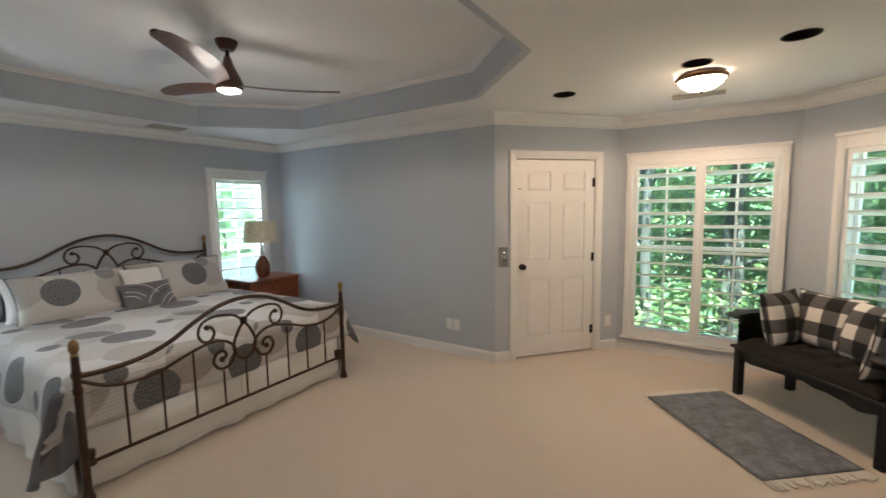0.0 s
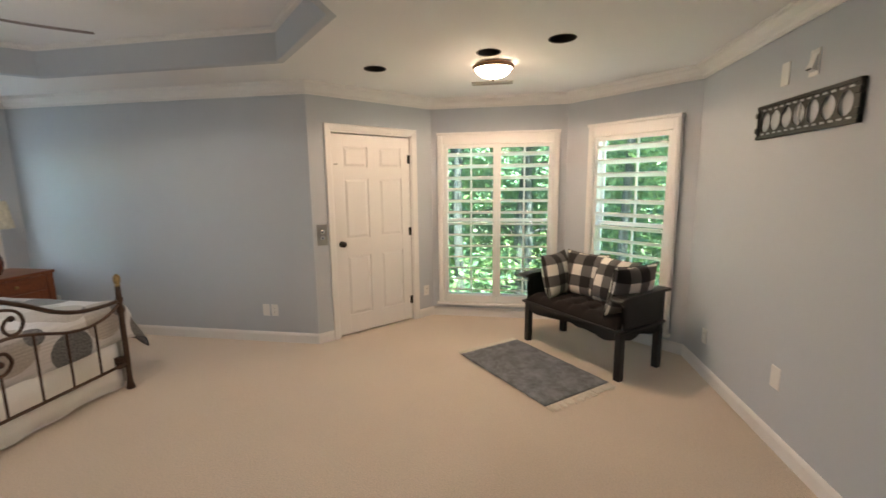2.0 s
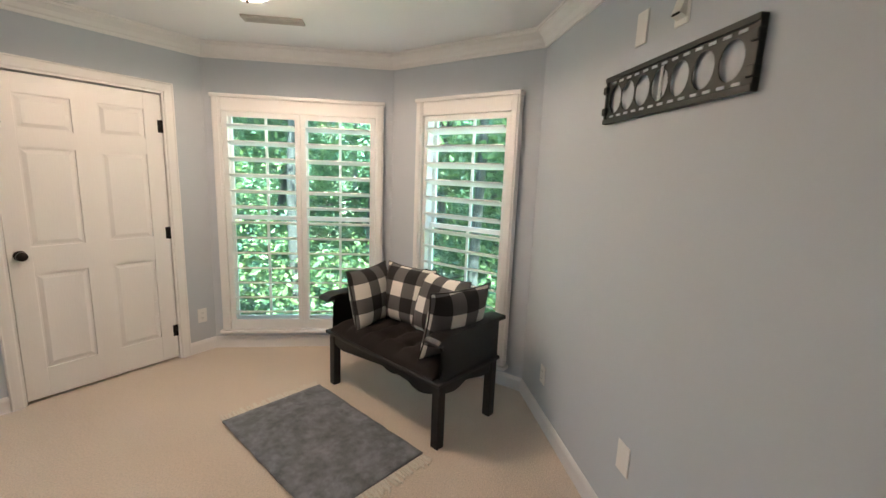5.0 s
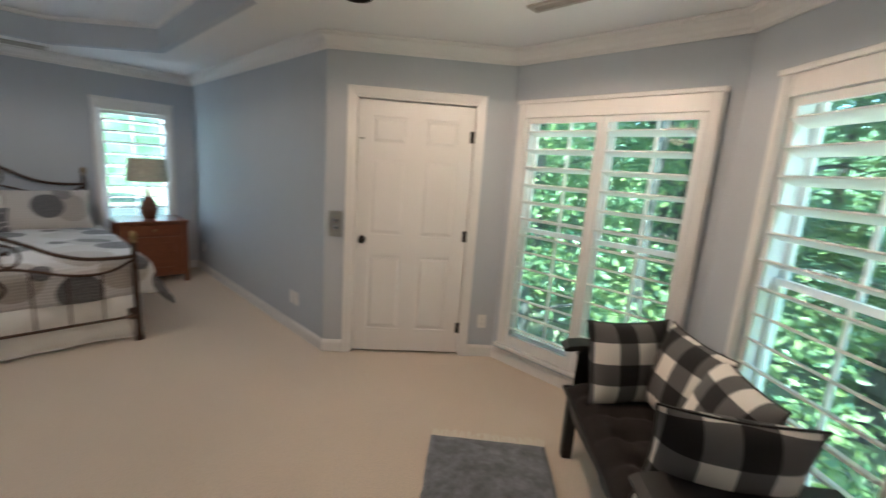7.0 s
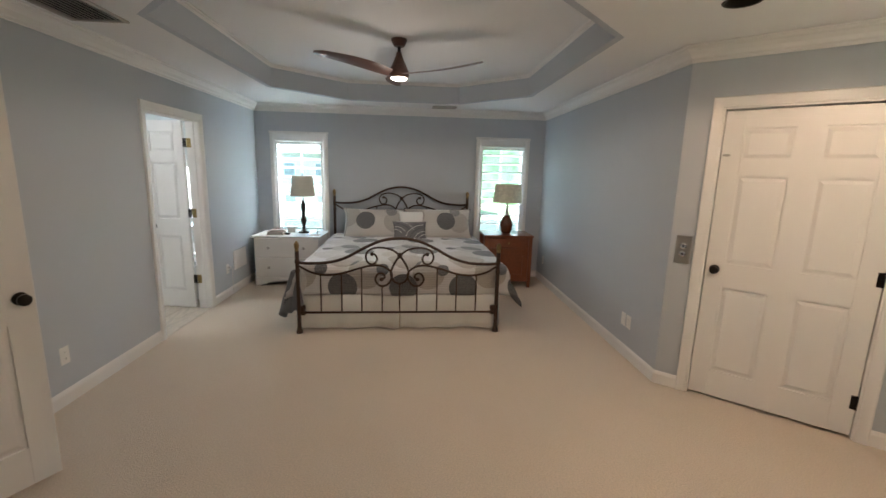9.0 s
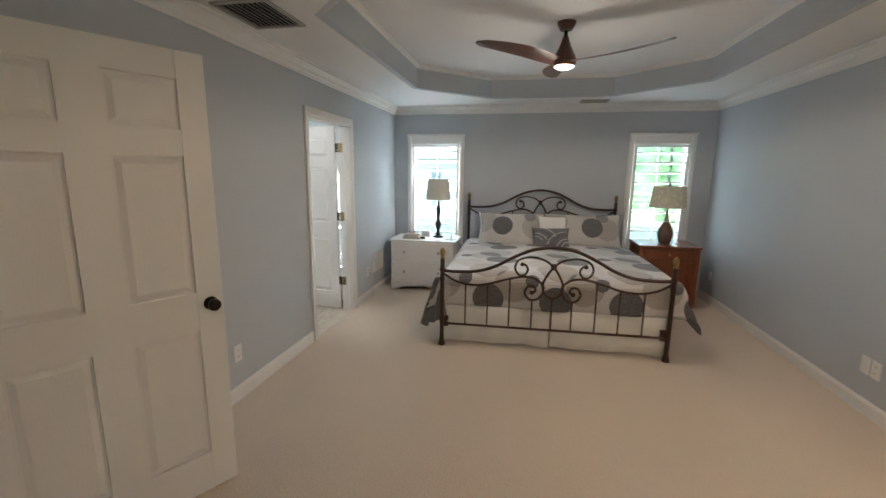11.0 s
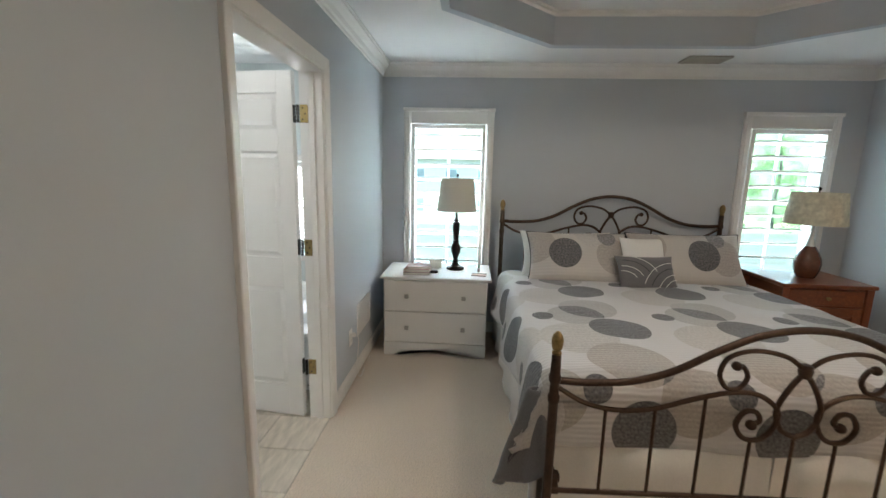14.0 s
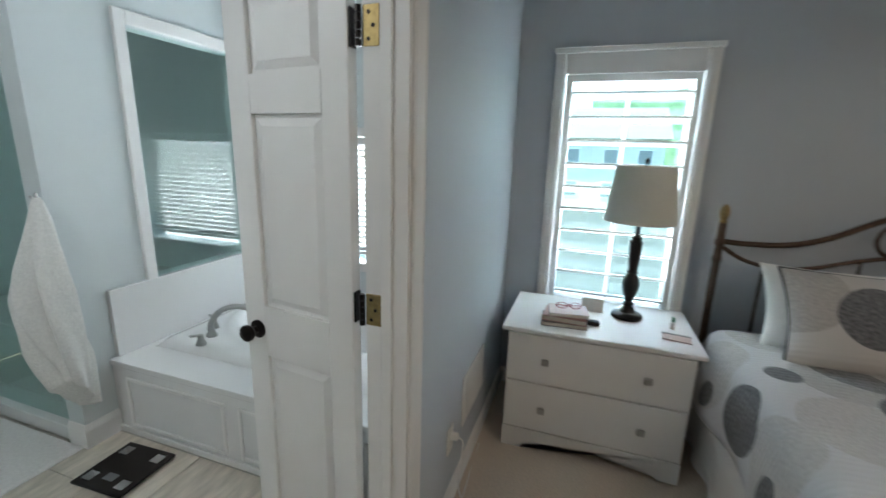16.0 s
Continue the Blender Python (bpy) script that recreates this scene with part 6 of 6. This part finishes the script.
# ---- outside ----
GZ = -2.9
bm = bmesh.new()
n = 60
for i in range(n + 1):
    for j in range(n + 1):
        u, v = i / n * 2 - 1, j / n * 2 - 1
        x, y = 300 * u * abs(u), 300 * v * abs(v)
        bm.verts.new((x, y, GZ + 0.25 * noise.noise(Vector((x * 0.06, y * 0.06, 0))) * min(1, max(0, (abs(y - 2) - 9) / 8))))
bm.verts.ensure_lookup_table()
for i in range(n):
    for j in range(n):
        bm.faces.new([bm.verts[k] for k in (i * (n + 1) + j, (i + 1) * (n + 1) + j, (i + 1) * (n + 1) + j + 1, i * (n + 1) + j + 1)])
tagged(link("ground", bm, GROUND, smooth=True), "sunlit grassy woodland ground with leaf litter", "ground", kind="structure")
tagged(link("road", boxed((-38, -40, GZ - 0.1), (-7.5, 40, GZ + 0.06)), DRIVE_TONED), "sunlit driveway, toned far darker than its pale concrete", "driveway", kind="structure")
tagged(link("wall_lower", boxed((-4.64, -3.44, GZ - 0.1), (2.29, 4.283, -0.062)), SIDING), "pale siding of the storey below", "wall", kind="structure")


def leaf_material():
    m = bpy.data.materials.new("sunlit_green_leaves")
    m.use_nodes = True
    n, l = m.node_tree.nodes, m.node_tree.links
    n.remove(n["Principled BSDF"])
    geo, ramp = n.new("ShaderNodeNewGeometry"), n.new("ShaderNodeValToRGB")
    e = ramp.color_ramp.elements
    e[0].color, e[1].color = (0.07, 0.165, 0.105, 1), (0.31, 0.41, 0.15, 1)
    l.new(geo.outputs["Random Per Island"], ramp.inputs[0])
    d, t, g, mix, add = n.new("ShaderNodeBsdfDiffuse"), n.new("ShaderNodeBsdfTranslucent"), n.new("ShaderNodeBsdfGlossy"), n.new("ShaderNodeMixShader"), n.new("ShaderNodeMixShader")
    g.inputs["Roughness"].default_value = 0.45
    mix.inputs[0].default_value, add.inputs[0].default_value = 0.45, 0.06
    l.new(ramp.outputs[0], d.inputs[0]), l.new(ramp.outputs[0], t.inputs[0])
    l.new(d.outputs[0], mix.inputs[1]), l.new(t.outputs[0], mix.inputs[2]), l.new(mix.outputs[0], add.inputs[1]), l.new(g.outputs[0], add.inputs[2])
    l.new(add.outputs[0], n["Material Output"].inputs[0])
    return m


LEAVES = leaf_material()


def leaf_mesh(name, clumps, per, size, rng):
    """Many small bent leaves round clump centres (x, y, z, radius)."""
    vs, fs = [], []
    for cx, cy, cz, cr in clumps:
        for _ in range(per):
            d = Vector((rng.gauss(0, 1), rng.gauss(0, 1), rng.gauss(0, 0.75)))
            d = d.normalized() * cr * rng.random() ** 0.45
            p = Vector((cx, cy, cz)) + d
            a = Vector((rng.gauss(0, 1), rng.gauss(0, 1), rng.gauss(0, 0.6))).normalized()
            b = a.orthogonal().normalized()
            b.rotate(Matrix.Rotation(rng.random() * 6.28, 3, a))
            s = size * rng.uniform(0.6, 1.4)
            k = len(vs)
            c = a.cross(b)
            vs += [p - a * s, p + b * s * 0.5 + c * s * 0.12, p + a * s, p - b * s * 0.5 + c * s * 0.12]
            fs += [(k, k + 1, k + 2), (k, k + 2, k + 3)]
    me = bpy.data.meshes.new(name)
    me.from_pydata([tuple(v) for v in vs], [], fs)
    me.materials.append(LEAVES)
    return me


def tree(seed, h, label, low=0.12, girth=0.17):
    rng = random.Random(seed)
    t = thing("tree", pose(0, 0, 0), label, "tree", "woodland trees")
    lean = Vector((rng.uniform(-0.5, 0.5), rng.uniform(-0.5, 0.5), 0))
    stem = [Vector((0, 0, -0.3)) + lean * (k / 8) ** 2 + Vector((0.08 * math.sin(k * 1.3 + seed), 0.08 * math.cos(k * 1.7), h * k / 8)) for k in range(9)]
    trunk = part("trunk", tubed(smooth_curve(stem, 4), girth, 9, lambda q: 1.15 - 0.95 * q), BARK, t, smooth=True)
    clumps = []
    for k in range(15):
        q = low + (0.97 - low) * k / 14
        a = k * 2.4 + rng.random()
        base = stem[min(8, int(q * 8))]
        ln = rng.uniform(1.2, 2.6) * (1.1 - 0.5 * q)
        end = base + Vector((ln * math.cos(a), ln * math.sin(a), ln * rng.uniform(0.05, 0.5)))
        part("limb", tubed(smooth_curve([base, base.lerp(end, 0.5) + Vector((0, 0, 0.15)), end], 4), 0.05, 6, lambda q: 1 - 0.75 * q), BARK, trunk)
        for _ in range(4):
            clumps.append((end.x + rng.gauss(0, 0.6), end.y + rng.gauss(0, 0.6), end.z + rng.gauss(0, 0.45), rng.uniform(0.45, 0.95)))
    crown = new("crown", leaf_mesh("crown", clumps, 190, 0.075, rng))
    crown.parent = t
    tagged(crown, kind="stuff")
    return t


kinds = [tree(3, 11.5, "tall leafy green woodland tree with a slim grey trunk"), tree(8, 9.0, "leafy green woodland tree with low branches"), tree(21, 13.0, "tall leafy green woodland tree with dense foliage")]
rng = random.Random(5)
spots = [(-3.4, 10.4), (-1.2, 12.6), (0.9, 10.9), (2.6, 13.2), (4.4, 10.2), (6.4, 11.8), (8.0, 8.6), (9.6, 11.2), (-5.6, 13.2), (-7.6, 11.0), (-2.4, 16.0), (1.4, 17.2), (4.8, 16.0), (8.8, 15.2), (11.6, 8.0), (12.6, 12.8), (-6.0, 18.0), (-9.8, 15.4), (-0.4, 21.5), (5.4, 21.0), (10.6, 19.6), (14.6, 16.6), (-4.6, 23.0), (-10.6, 21.0), (15.2, 9.6), (13.2, 5.4), (17.6, 13.0), (-40.5, 14.5), (-39.8, 19.4), (-41.5, 24.0), (-41.5, 29.0), (-44, 17), (-44, 22), (-40, 34), (-43, 39)]
for i, (x, y) in enumerate(spots):
    m = pose(x, y, GZ + 0.15, 0, 0, rng.uniform(0, 360))
    if i < 3:
        kinds[i].matrix_world = m
    else:
        copy_thing(kinds[i % 3], m)
bare = tree(33, 15.0, "tall tree with a slim dark grey bare trunk", 0.5, 0.10)
bare.matrix_world = pose(-0.45, 9.3, GZ)
for x, y, turn in ((0.95, 10.8, 80), (2.7, 8.9, 200), (4.3, 7.6, 310), (-2.6, 9.4, 140)):
    copy_thing(bare, pose(x, y, GZ, 0, 0, turn))
clumps = []
for _ in range(520):
    x, y = rng.uniform(-16, 20), rng.uniform(16, 34)
    clumps.append((x, y, GZ + rng.uniform(0.2, 2.2) + max(0, y - 18) * rng.uniform(0, 0.55), rng.uniform(0.5, 1.3)))
for _ in range(130):
    x, y = rng.uniform(9, 24), rng.uniform(3, 14)
    clumps.append((x, y, GZ + rng.uniform(0.2, 5.5), rng.uniform(0.5, 1.3)))
under = new("undergrowth", leaf_mesh("undergrowth", clumps, 70, 0.14, rng))
tagged(under, "dense green undergrowth and far woodland foliage", "foliage", kind="stuff")
bm = bmesh.new()
for i in range(41):
    a = radians(-20 + 200 * i / 40)
    bm.verts.new((60 * math.cos(a), 60 * math.sin(a), GZ - 1)), bm.verts.new((60 * math.cos(a), 60 * math.sin(a), 9 + 2.5 * noise.noise(Vector((i * 0.7, 0, 0)))))
bm.verts.ensure_lookup_table()
for i in range(40):
    bm.faces.new([bm.verts[k] for k in (2 * i, 2 * i + 2, 2 * i + 3, 2 * i + 1)])
tagged(link("backdrop", bm, material("far_woods", (0.20, 0.31, 0.18), 0.9, grain=(0.6, 0.9), stain=(0.5, 0.2))), "distant green woods", "woods", kind="structure")

# neighbouring house across the drive
hs = thing("house", pose(-40, -3, GZ, 0, 0, 0), "pale two-storey neighbouring house with a grey roof", "house")
part("wall", boxed((-8, -9, 0), (0, 9, 5.8)), SIDING, hs)
part("roof", prismed([(-8.6, 5.8), (0.6, 5.8), (-4, 8.6)], -9.4, 9.4), ROOFING, hs)
for y in (-7, -4, -1, 2, 5, 7.6):
    for z in (0.9, 3.6):
        w = part("window", boxed((0.0, y - 0.6, z), (0.05, y + 0.6, z + 1.4), 0.01), TRIM, hs)
        part("pane", boxed((0.05, y - 0.5, z + 0.1), (0.06, y + 0.5, z + 1.3)), DARK_PANE, w)
